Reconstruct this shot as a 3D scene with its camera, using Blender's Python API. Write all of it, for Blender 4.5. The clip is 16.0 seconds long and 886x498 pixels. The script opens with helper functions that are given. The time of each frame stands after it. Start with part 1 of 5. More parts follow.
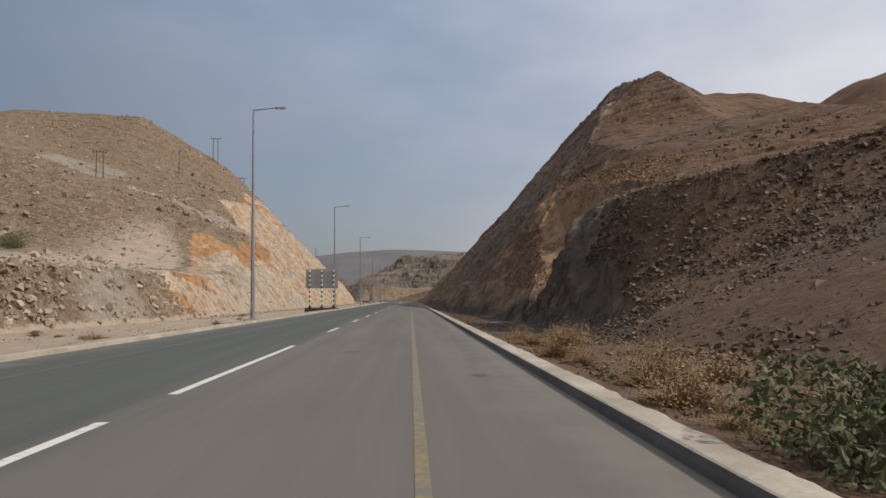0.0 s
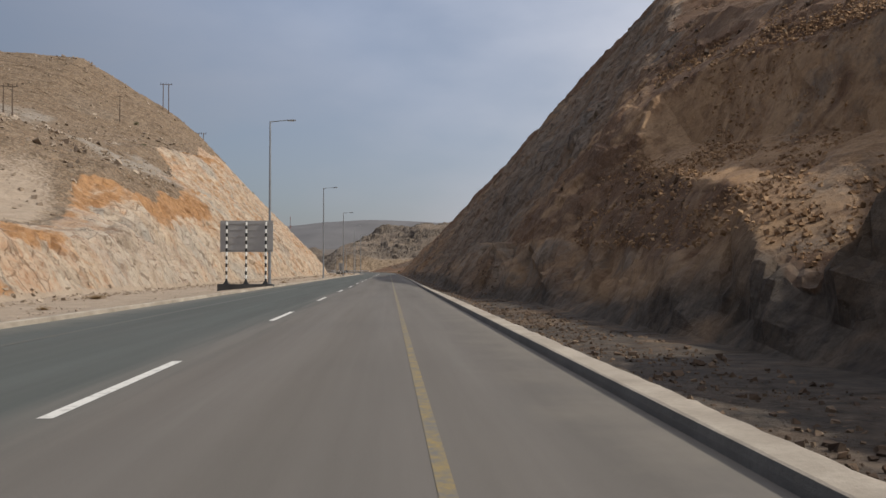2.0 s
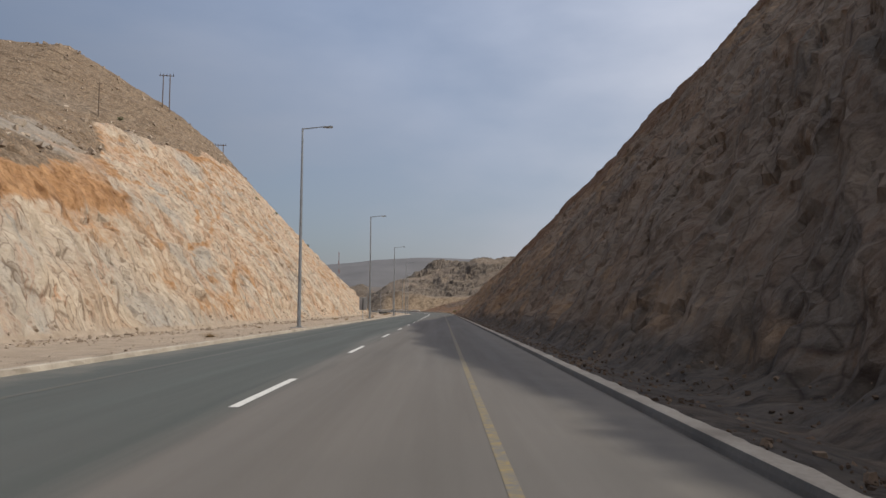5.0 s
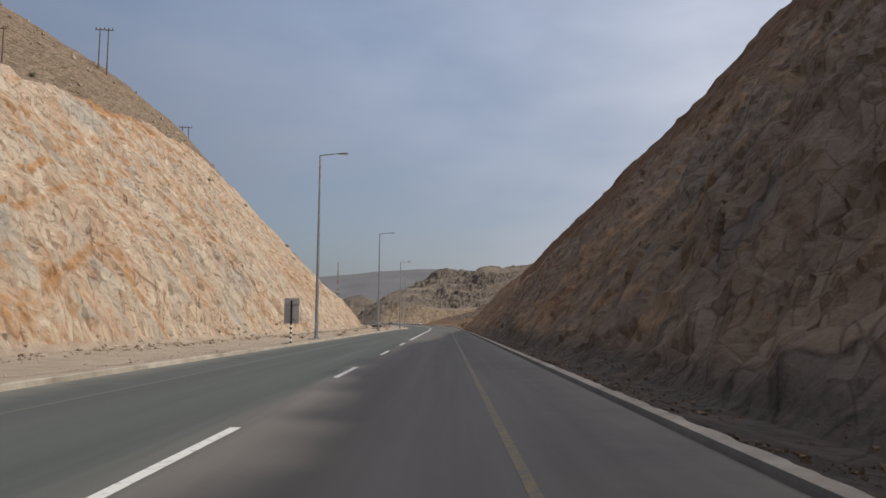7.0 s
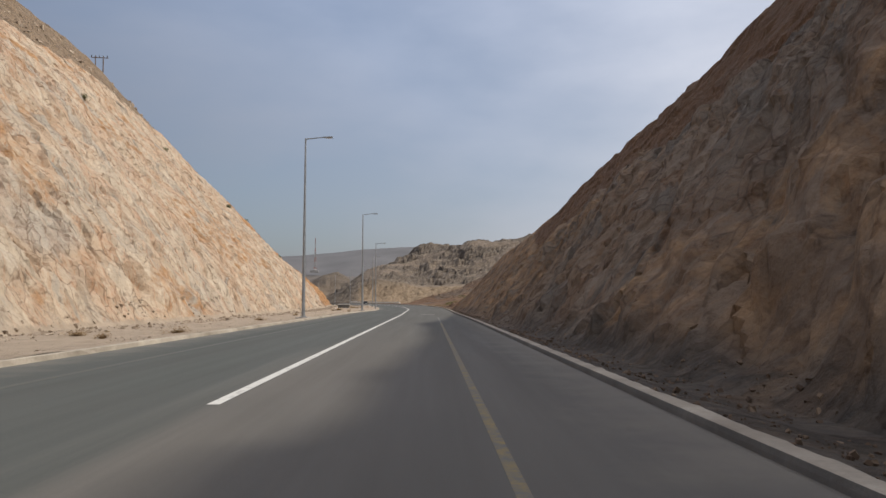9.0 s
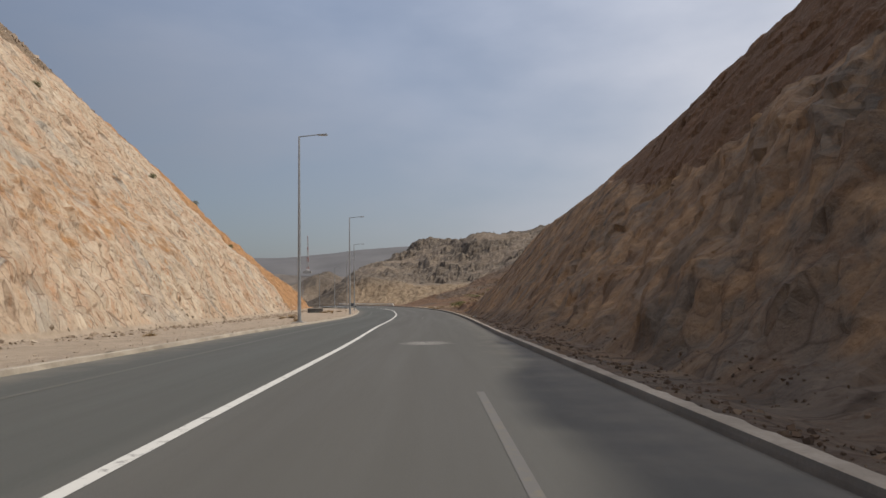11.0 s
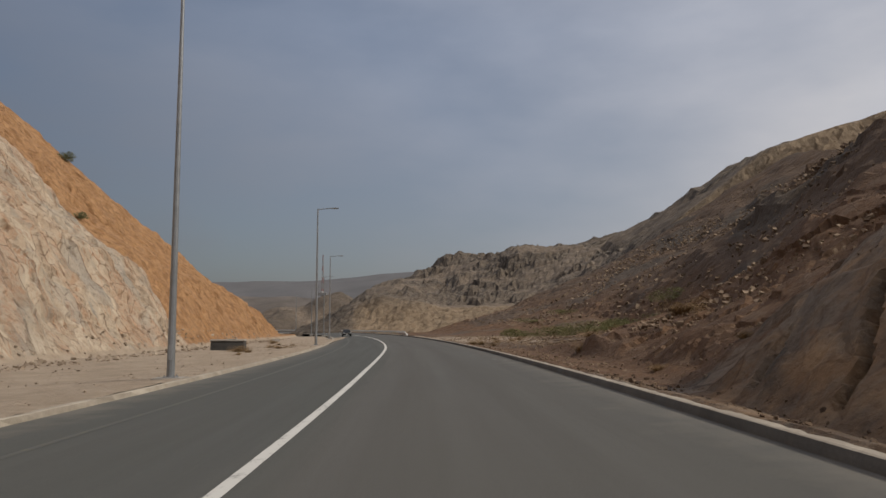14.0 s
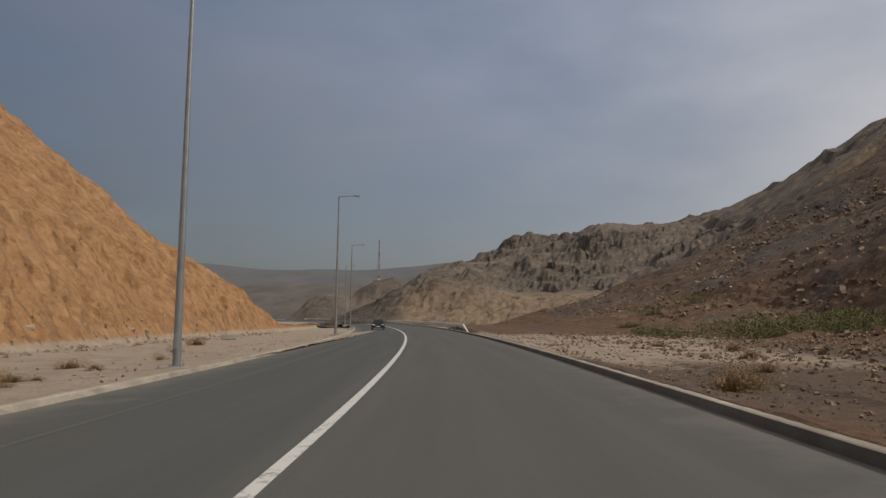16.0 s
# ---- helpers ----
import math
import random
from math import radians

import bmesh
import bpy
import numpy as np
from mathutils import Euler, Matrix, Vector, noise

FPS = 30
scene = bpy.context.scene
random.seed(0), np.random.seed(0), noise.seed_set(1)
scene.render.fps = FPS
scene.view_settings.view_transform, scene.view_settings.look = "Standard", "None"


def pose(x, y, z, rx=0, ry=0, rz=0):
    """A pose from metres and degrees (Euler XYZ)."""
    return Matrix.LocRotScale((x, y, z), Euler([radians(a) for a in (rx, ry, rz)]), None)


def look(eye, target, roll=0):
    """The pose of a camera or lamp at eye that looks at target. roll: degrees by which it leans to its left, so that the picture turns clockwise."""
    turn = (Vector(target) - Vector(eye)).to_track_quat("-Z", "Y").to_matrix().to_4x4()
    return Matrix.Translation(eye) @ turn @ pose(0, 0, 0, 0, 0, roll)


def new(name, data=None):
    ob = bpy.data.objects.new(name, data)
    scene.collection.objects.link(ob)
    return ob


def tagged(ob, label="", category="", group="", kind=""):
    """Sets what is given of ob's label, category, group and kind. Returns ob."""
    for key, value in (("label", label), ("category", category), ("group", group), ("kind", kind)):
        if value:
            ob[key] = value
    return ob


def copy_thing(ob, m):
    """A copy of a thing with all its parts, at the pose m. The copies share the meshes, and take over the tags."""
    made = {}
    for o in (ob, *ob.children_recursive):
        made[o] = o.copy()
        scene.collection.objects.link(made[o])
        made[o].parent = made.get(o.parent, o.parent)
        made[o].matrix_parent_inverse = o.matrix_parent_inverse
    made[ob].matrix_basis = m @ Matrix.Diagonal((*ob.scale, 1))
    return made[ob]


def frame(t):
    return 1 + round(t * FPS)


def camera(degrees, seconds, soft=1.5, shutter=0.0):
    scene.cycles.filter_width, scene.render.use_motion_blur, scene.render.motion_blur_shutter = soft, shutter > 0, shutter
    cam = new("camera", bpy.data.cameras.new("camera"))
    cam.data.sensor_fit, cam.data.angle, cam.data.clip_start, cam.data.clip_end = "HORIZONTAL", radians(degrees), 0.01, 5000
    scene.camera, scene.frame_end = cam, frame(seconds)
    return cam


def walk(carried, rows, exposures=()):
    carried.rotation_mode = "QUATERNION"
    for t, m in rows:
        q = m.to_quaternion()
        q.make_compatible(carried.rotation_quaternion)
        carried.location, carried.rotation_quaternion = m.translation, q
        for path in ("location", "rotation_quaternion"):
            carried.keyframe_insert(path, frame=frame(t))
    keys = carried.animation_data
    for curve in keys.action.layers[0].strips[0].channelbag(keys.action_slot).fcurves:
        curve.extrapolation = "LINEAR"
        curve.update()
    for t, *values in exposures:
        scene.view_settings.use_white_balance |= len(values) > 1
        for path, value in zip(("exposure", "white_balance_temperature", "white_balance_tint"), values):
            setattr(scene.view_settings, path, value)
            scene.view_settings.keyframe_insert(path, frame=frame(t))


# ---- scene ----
cam = camera(58.67, 16.0)
# seconds, x, y, z, yaw, pitch, roll
ROWS = [
    (0.0, 0.00, -19.39, 1.356, -2.33, 3.58, -0.53),
    (0.5, -0.06, -9.74, 1.393, -2.25, 3.27, -0.42),
    (1.0, -0.18, 0.05, 1.394, -1.87, 2.84, -0.37),
    (1.5, -0.23, 10.13, 1.374, -3.45, 1.83, -0.14),
    (2.0, -0.28, 20.42, 1.373, -3.91, 1.52, -0.05),
    (2.5, -0.32, 30.81, 1.409, -2.76, 2.38, -0.03),
    (3.0, -0.36, 41.51, 1.411, -3.87, 3.02, -0.00),
    (3.2, -0.38, 45.86, 1.401, -3.78, 3.02, -0.07),
    (5.3, -0.53, 94.00, 1.416, 0.14, 4.54, 0.38),
    (5.5, -0.56, 98.66, 1.423, 0.05, 4.61, 0.41),
    (6.0, -0.60, 110.40, 1.412, -0.26, 4.83, 0.53),
    (6.5, -0.67, 122.37, 1.408, 0.07, 5.07, 0.47),
    (7.0, -0.67, 134.56, 1.424, 0.24, 5.29, 0.49),
    (7.5, -0.63, 146.97, 1.412, -0.58, 4.75, 0.49),
    (8.0, -0.65, 159.66, 1.396, -0.67, 4.48, 0.32),
    (8.5, -0.63, 172.41, 1.376, -0.91, 4.05, 0.27),
    (9.0, -0.59, 185.32, 1.375, -0.92, 3.78, 0.15),
    (9.2, -0.58, 190.51, 1.400, -1.09, 3.68, 0.05),
    (11.3, -0.71, 248.19, 1.402, -0.84, 3.87, -0.79),
    (11.5, -0.77, 253.86, 1.398, -0.80, 4.01, -0.74),
    (12.0, -0.98, 268.12, 1.381, -0.68, 4.49, -0.60),
    (12.5, -1.20, 282.40, 1.405, -0.56, 4.54, -0.34),
    (13.0, -1.53, 296.70, 1.373, -0.32, 4.73, -0.34),
    (13.5, -1.97, 310.80, 1.415, -0.16, 5.08, -0.15),
    (14.0, -2.55, 324.70, 1.396, 0.98, 5.77, -0.07),
    (14.5, -3.28, 338.45, 1.421, 3.49, 5.17, 0.08),
    (15.0, -4.12, 352.04, 1.409, 5.35, 5.11, 0.25),
    (15.5, -4.93, 365.56, 1.413, 5.52, 5.23, 0.51),
    (16.0, -5.74, 378.94, 1.402, 5.42, 5.10, 0.83),
]
walk(cam, [(t, pose(x, y, z, 90 + pitch, -roll, yaw)) for t, x, y, z, yaw, pitch, roll in ROWS],
     [(0, -0.15, 6330, 10), (3, -0.1, 6330, 10), (6, -0.1, 6200, 10), (7.2, -0.12, 6200, 10), (8.2, -0.12, 6200, 10), (9, 0.03, 6250, 10), (11, -0.12, 6350, 10), (13, -0.42, 6420, 10), (14.5, -0.57, 6480, 10), (16, -0.6, 6500, 10)])

# ---- world, sun ----
SUN_AZ, SUN_EL = 14.0, 43.3          # degrees behind +x, degrees above the ground
sun_dir = Vector((math.cos(radians(SUN_AZ)) * math.cos(radians(SUN_EL)), -math.sin(radians(SUN_AZ)) * math.cos(radians(SUN_EL)), math.sin(radians(SUN_EL))))
sun = new("sun", bpy.data.lights.new("sun", "SUN"))
sun.data.energy, sun.data.angle, sun.data.color = 3.75, radians(0.8), (1.0, 0.925, 0.80)
sun.matrix_world = look(sun_dir * 100, (0, 0, 0))

world = bpy.data.worlds.new("desert_sky")
scene.world = world
world.use_nodes = True
wn, wl = world.node_tree.nodes, world.node_tree.links
sky = wn.new("ShaderNodeTexSky")
sky.sky_type, sky.sun_disc = "NISHITA", False
sky.sun_elevation, sky.sun_rotation = radians(SUN_EL), radians(90 + SUN_AZ)
sky.dust_density, sky.air_density, sky.altitude, sky.ozone_density = 3.0, 1.0, 300, 1.5
coord = wn.new("ShaderNodeTexCoord")
stretch = wn.new("ShaderNodeMapping")
stretch.inputs["Scale"].default_value = (1.6, 0.7, 4.0)
stretch.inputs["Rotation"].default_value = (0.25, 0.1, 0.5)
veil = wn.new("ShaderNodeTexNoise")
veil.inputs["Scale"].default_value, veil.inputs["Detail"].default_value, veil.inputs["Roughness"].default_value = 1.6, 6, 0.5
ramp = wn.new("ShaderNodeMapRange")
ramp.inputs["From Min"].default_value, ramp.inputs["From Max"].default_value = 0.36, 0.68
ramp.inputs["To Min"].default_value, ramp.inputs["To Max"].default_value = 0.46, 0.84
cloud = wn.new("ShaderNodeMix")
cloud.data_type = "RGBA"
glow = wn.new("ShaderNodeVectorMath")
glow.operation = "DOT_PRODUCT"
glow.inputs[1].default_value = sun_dir
lift = wn.new("ShaderNodeMapRange")
lift.inputs["From Min"].default_value, lift.inputs["From Max"].default_value = -0.5, 0.75
lift.inputs["To Min"].default_value, lift.inputs["To Max"].default_value = 1.2, 12.3
tint = wn.new("ShaderNodeVectorMath")
tint.operation = "SCALE"
# thin dust: greyer towards the horizon and towards the sun
up = wn.new("ShaderNodeSeparateXYZ")
wl.new(coord.outputs["Generated"], up.inputs[0])
low = wn.new("ShaderNodeMapRange")
low.inputs["From Min"].default_value, low.inputs["From Max"].default_value = 0.36, 0.06
low.inputs["To Min"].default_value, low.inputs["To Max"].default_value = 0.0, 0.8
near_sun = wn.new("ShaderNodeMapRange")
near_sun.inputs["From Min"].default_value, near_sun.inputs["From Max"].default_value = 0.0, 0.45
dust = wn.new("ShaderNodeMath")
dust.operation, dust.use_clamp = "ADD", True
veil_tint = wn.new("ShaderNodeMix")
veil_tint.data_type = "RGBA"
veil_tint.inputs["A"].default_value, veil_tint.inputs["B"].default_value = (0.83, 0.93, 1.16, 1), (1.04, 1.01, 1.03, 1)
wl.new(up.outputs["Z"], low.inputs["Value"])
wl.new(glow.outputs["Value"], near_sun.inputs["Value"])
wl.new(low.outputs["Result"], dust.inputs[0])
wl.new(near_sun.outputs["Result"], dust.inputs[1])
wl.new(dust.outputs[0], veil_tint.inputs["Factor"])
wl.new(veil_tint.outputs["Result"], tint.inputs[0])
wl.new(coord.outputs["Generated"], glow.inputs[0])
wl.new(glow.outputs["Value"], lift.inputs["Value"])
wl.new(lift.outputs["Result"], tint.inputs["Scale"])
wl.new(tint.outputs["Vector"], cloud.inputs["B"])
back = wn["Background"]
back.inputs["Strength"].default_value = 0.1
wl.new(coord.outputs["Generated"], stretch.inputs["Vector"])
wl.new(stretch.outputs["Vector"], veil.inputs["Vector"])
wl.new(veil.outputs["Fac"], ramp.inputs["Value"])
wl.new(ramp.outputs["Result"], cloud.inputs["Factor"])
wl.new(sky.outputs["Color"], cloud.inputs["A"])
wl.new(cloud.outputs["Result"], back.inputs["Color"])


# ---- materials ----
class Nodes:
    """A material and short ways to wire it."""

    def __init__(self, name, rough=0.9):
        self.mat = bpy.data.materials.new(name)
        self.mat.use_nodes = True
        self.n, self.l = self.mat.node_tree.nodes, self.mat.node_tree.links
        self.b = self.n["Principled BSDF"]
        self.b.inputs["Roughness"].default_value = rough
        self.b.inputs["Specular IOR Level"].default_value = 0.25
        self.pos = self.n.new("ShaderNodeTexCoord").outputs["Object"]

    def put(self, socket, value):
        if hasattr(value, "links"):
            self.l.new(value, socket)
        else:
            socket.default_value = value

    def map(self, scale=(1, 1, 1), turn=(0, 0, 0), vec=None):
        m = self.n.new("ShaderNodeMapping")
        m.inputs["Scale"].default_value = scale
        m.inputs["Rotation"].default_value = [radians(a) for a in turn]
        self.l.new(vec or self.pos, m.inputs["Vector"])
        return m.outputs["Vector"]

    def noise(self, scale, detail=4, rough=0.55, vec=None, distort=0.0):
        t = self.n.new("ShaderNodeTexNoise")
        t.inputs["Scale"].default_value, t.inputs["Detail"].default_value = scale, detail
        t.inputs["Roughness"].default_value, t.inputs["Distortion"].default_value = rough, distort
        self.l.new(vec or self.pos, t.inputs["Vector"])
        return t.outputs["Fac"]

    def cells(self, scale, vec=None, feature="F1", out="Distance"):
        t = self.n.new("ShaderNodeTexVoronoi")
        t.feature = feature
        t.inputs["Scale"].default_value = scale
        self.l.new(vec or self.pos, t.inputs["Vector"])
        return t.outputs[out]

    def remap(self, value, a, b, c=0.0, d=1.0):
        m = self.n.new("ShaderNodeMapRange")
        m.inputs["From Min"].default_value, m.inputs["From Max"].default_value = a, b
        m.inputs["To Min"].default_value, m.inputs["To Max"].default_value = c, d
        self.l.new(value, m.inputs["Value"])
        return m.outputs["Result"]

    def math(self, op, a, b=0.0):
        m = self.n.new("ShaderNodeMath")
        m.operation = op
        self.put(m.inputs[0], a)
        self.put(m.inputs[1], b)
        return m.outputs[0]

    def mix(self, fac, a, b, blend="MIX"):
        m = self.n.new("ShaderNodeMix")
        m.data_type, m.blend_type = "RGBA", blend
        self.put(m.inputs["Factor"], fac)
        self.put(m.inputs["A"], (*a, 1) if isinstance(a, tuple) else a)
        self.put(m.inputs["B"], (*b, 1) if isinstance(b, tuple) else b)
        return m.outputs["Result"]

    def ramp(self, fac, *stops):
        r = self.n.new("ShaderNodeValToRGB")
        els = r.color_ramp.elements
        while len(els) < len(stops):
            els.new(0.5)
        for e, (p, c) in zip(els, stops):
            e.position, e.color = p, (*c, 1)
        self.l.new(fac, r.inputs["Fac"])
        return r.outputs["Color"]

    def zone(self, name="zone"):
        a = self.n.new("ShaderNodeAttribute")
        a.attribute_name = name
        s = self.n.new("ShaderNodeSeparateColor")
        self.l.new(a.outputs["Color"], s.inputs["Color"])
        return s.outputs["Red"], s.outputs["Green"], s.outputs["Blue"], a.outputs["Alpha"]

    def bump(self, height, strength=0.5, distance=0.1, normal=None):
        b = self.n.new("ShaderNodeBump")
        self.put(b.inputs["Strength"], strength)
        b.inputs["Distance"].default_value = distance
        self.l.new(height, b.inputs["Height"])
        if normal:
            self.l.new(normal, b.inputs["Normal"])
        return b.outputs["Normal"]

    def done(self, colour, normal=None, rough=None, metal=None):
        self.put(self.b.inputs["Base Color"], (*colour, 1) if isinstance(colour, tuple) else colour)
        if normal:
            self.l.new(normal, self.b.inputs["Normal"])
        if rough is not None:
            self.put(self.b.inputs["Roughness"], rough)
        if metal is not None:
            self.b.inputs["Metallic"].default_value = metal
        return self.mat


def rock_material(name, lean, tones, vein, ochre, soil, soil_dark, shade, folded=1.0):
    """Blasted rock in tilted beds, broken into angular facets; zone red: soil and rubble, green: sand, blue: ochre
    rock, alpha: grey and dark rock, and shade painted as colour.
    """
    k = Nodes(name, 0.92)
    red, green, blue, alpha = k.zone()
    fold = k.folded_vector(5.0 * folded, 0.45)
    way = k.map((1, 1, 1), lean, fold)
    broad = k.noise(0.07, 4, 0.55, k.map((1.0, 1.3, 0.45), (0, 0, 0), way), 0.6)
    streaks = k.noise(1.0, 6, 0.62, k.map((0.22, 0.55, 0.09), (0, 0, 0), way), 0.5)
    patch = k.noise(0.35, 6, 0.6, way, 0.6)
    fine = k.noise(2.2, 7, 0.66, k.map((1.0, 1.3, 0.7), lean))
    grain = k.noise(13.0, 5, 0.65)
    big_facet, big_tone = k.facets(0.24, k.map((0.8, 1.25, 0.42), (0, 0, 0), way))
    small_facet, small_tone = k.facets(0.95, k.map((0.8, 1.3, 0.5), (8, 0, 14), way))
    base = k.ramp(streaks, (0.30, tones[0]), (0.43, tones[1]), (0.52, tones[2]), (0.60, tones[1]), (0.72, tones[3]))
    base = k.mix(k.remap(broad, 0.42, 0.34, 0.0, 0.75), base, k.ramp(fine, (0.3, tones[0]), (0.7, tones[1])))
    base = k.mix(k.remap(broad, 0.54, 0.64, 0.0, 0.6), base, k.ramp(fine, (0.35, tones[3]), (0.65, tones[2])))
    seam = k.noise(1.0, 5, 0.6, k.map((0.16, 0.42, 0.05), (0, 6, 0), way), 0.8)
    base = k.mix(k.math("MULTIPLY", k.remap(k.math("ABSOLUTE", k.math("SUBTRACT", seam, 0.5)), 0.0, 0.022, 0.75, 0.0), k.remap(patch, 0.38, 0.55)), base, vein)
    uneven = k.remap(k.noise(0.11, 3, 0.5), 0.38, 0.62)
    base = k.mix(k.math("MULTIPLY", uneven, k.remap(big_tone, 0.60, 0.72, 0.0, 0.55)), base, tones[3])
    base = k.mix(k.math("MULTIPLY", uneven, k.remap(big_tone, 0.34, 0.22, 0.0, 0.7)), base, tones[0])
    base = k.mix(k.remap(small_tone, 0.3, 0.1, 0.0, 0.25), base, tones[2])
    rust = k.noise(1.0, 5, 0.58, k.map((0.07, 0.2, 0.035), (0, -5, 0), way), 0.7)
    base = k.mix(k.remap(rust, 0.53, 0.60, 0.0, 0.62), base, k.mix(k.remap(fine, 0.35, 0.65), vein, tones[1]))
    och = k.ramp(k.noise(0.8, 6, 0.65, way), (0.3, ochre[0]), (0.7, ochre[1]))
    base = k.mix(k.remap(k.math("ADD", blue, k.remap(k.noise(0.5, 6, 0.65, way), 0.3, 0.7, -0.35, 0.35)), 0.35, 0.7, 0.0, 0.92), base, och)
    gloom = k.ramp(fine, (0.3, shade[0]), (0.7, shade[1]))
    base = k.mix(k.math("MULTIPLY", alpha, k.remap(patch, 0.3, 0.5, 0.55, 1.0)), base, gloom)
    base = k.mix(k.remap(small_tone, 0.55, 1.0, 0.0, 0.45), base, k.mix(1.0, base, (0.66, 0.60, 0.56), "MULTIPLY"))
    # joints and fissures, drawn dark to carry the shade under ledges
    joint = k.cells(0.24, k.map((0.8, 1.25, 0.42), (0, 0, 0), way), "DISTANCE_TO_EDGE")
    fissure = k.cells(0.95, k.map((0.8, 1.3, 0.5), (8, 0, 14), way), "DISTANCE_TO_EDGE")
    crack = k.math("MULTIPLY", k.remap(joint, 0.0, 0.03, 1.0, 0.0), k.remap(patch, 0.47, 0.57))
    crack = k.math("MAXIMUM", crack, k.math("MULTIPLY", k.remap(fissure, 0.0, 0.06, 0.95, 0.0), k.remap(streaks, 0.45, 0.57)))
    crack = k.math("MULTIPLY", crack, k.remap(blue, 0.3, 0.55, 1.0, 0.3))
    base = k.mix(k.math("MULTIPLY", crack, 0.72), base, k.mix(1.0, base, (0.26, 0.18, 0.14), "MULTIPLY"))
    base = k.mix(k.remap(grain, 0.3, 0.72, 0.0, 0.35), base, k.mix(1.0, base, (0.62, 0.60, 0.58), "MULTIPLY"))
    # shade of the pits goes into the colour; raised spots are lightened
    pits = k.noise(1.6, 5, 0.6, k.map((1.0, 1.3, 0.8), lean))
    base = k.mix(k.remap(pits, 0.56, 0.68, 0.0, 0.5), base, k.mix(1.0, base, (0.40, 0.32, 0.27), "MULTIPLY"))
    base = k.mix(k.remap(pits, 0.44, 0.34, 0.0, 0.4), base, k.mix(1.0, base, (1.22, 1.2, 1.16), "MULTIPLY"))
    speck = k.noise(5.0, 4, 0.6)
    base = k.mix(k.remap(speck, 0.55, 0.68, 0.0, 0.4), base, k.mix(1.0, base, (0.45, 0.38, 0.33), "MULTIPLY"))
    stone = k.cells(1.7, None, "F1", "Color")
    st = k.n.new("ShaderNodeSeparateColor")
    k.l.new(stone, st.inputs["Color"])
    pebble = k.cells(4.5, None, "F1", "Color")
    pb = k.n.new("ShaderNodeSeparateColor")
    k.l.new(pebble, pb.inputs["Color"])
    dirt = k.ramp(k.noise(0.4, 7, 0.65), (0.3, soil_dark), (0.7, soil))
    dirt = k.mix(k.remap(st.outputs["Red"], 0.6, 0.95, 0.0, 0.35), dirt, tones[1])
    dirt = k.mix(k.remap(pb.outputs["Red"], 0.55, 0.95, 0.0, 0.45), dirt, tones[3])
    dirt = k.mix(k.remap(k.noise(4.0, 6, 0.7), 0.42, 0.62, 0.0, 0.75), dirt, soil_dark)
    edge = k.math("ADD", red, k.remap(patch, 0.3, 0.7, -0.35, 0.35))
    base = k.mix(k.remap(edge, 0.4, 0.6), base, dirt)
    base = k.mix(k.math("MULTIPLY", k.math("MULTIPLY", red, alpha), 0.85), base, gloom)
    sand = k.ramp(k.noise(0.7, 7, 0.62), (0.3, (0.255, 0.198, 0.142)), (0.7, (0.37, 0.298, 0.225)))
    sand = k.mix(k.remap(k.noise(9.0, 6, 0.7), 0.45, 0.75, 0.0, 0.6), sand, (0.24, 0.19, 0.14))
    base = k.mix(k.remap(k.math("ADD", green, k.remap(fine, 0.3, 0.7, -0.25, 0.25)), 0.35, 0.65), base, sand)
    firm = k.remap(k.math("ADD", red, green), 0.2, 0.9, 1.0, 0.0)
    b0 = k.bump(big_facet, k.math("MULTIPLY", firm, 1.0), 1.6)
    b1 = k.bump(small_facet, k.math("MULTIPLY", firm, 1.0), 0.75, b0)
    b2 = k.bump(k.noise(1.3, 8, 0.7), 0.7, 0.35, b1)
    b3 = k.bump(speck, -0.8, 0.12, b2)
    b4 = k.bump(k.math("ADD", crack, k.remap(pits, 0.5, 0.7)), -0.8, 0.3, b3)
    return k.done(base, b4)


def folded_vector(self, long, short):
    """The object's coordinates, bent in wide folds and pushed about a little."""
    at = self.pos
    for scale, amount in ((0.045, long), (0.35, short)):
        t = self.n.new("ShaderNodeTexNoise")
        t.inputs["Scale"].default_value, t.inputs["Detail"].default_value = scale, 2.0
        self.l.new(self.pos, t.inputs["Vector"])
        m = self.n.new("ShaderNodeVectorMath")
        m.operation = "MULTIPLY_ADD"
        self.l.new(t.outputs["Color"], m.inputs[0])
        m.inputs[1].default_value = (amount,) * 3
        self.l.new(at, m.inputs[2])
        at = m.outputs[0]
    return at


def facets(self, scale, vec):
    """Heights of flat facets, each tilted its own way, and a tone for each."""
    t = self.n.new("ShaderNodeTexVoronoi")
    t.inputs["Scale"].default_value = scale
    self.l.new(vec, t.inputs["Vector"])
    lean, away, dot = (self.n.new("ShaderNodeVectorMath") for i in range(3))
    lean.operation, away.operation, dot.operation = "SUBTRACT", "SUBTRACT", "DOT_PRODUCT"
    self.l.new(t.outputs["Color"], lean.inputs[0])
    lean.inputs[1].default_value = (0.5, 0.5, 0.5)
    self.l.new(vec, away.inputs[0])
    self.l.new(t.outputs["Position"], away.inputs[1])
    self.l.new(lean.outputs[0], dot.inputs[0])
    self.l.new(away.outputs[0], dot.inputs[1])
    tone = self.n.new("ShaderNodeSeparateColor")
    self.l.new(t.outputs["Color"], tone.inputs["Color"])
    return self.math("MULTIPLY", dot.outputs["Value"], scale), tone.outputs["Blue"]


Nodes.folded_vector, Nodes.facets = folded_vector, facets

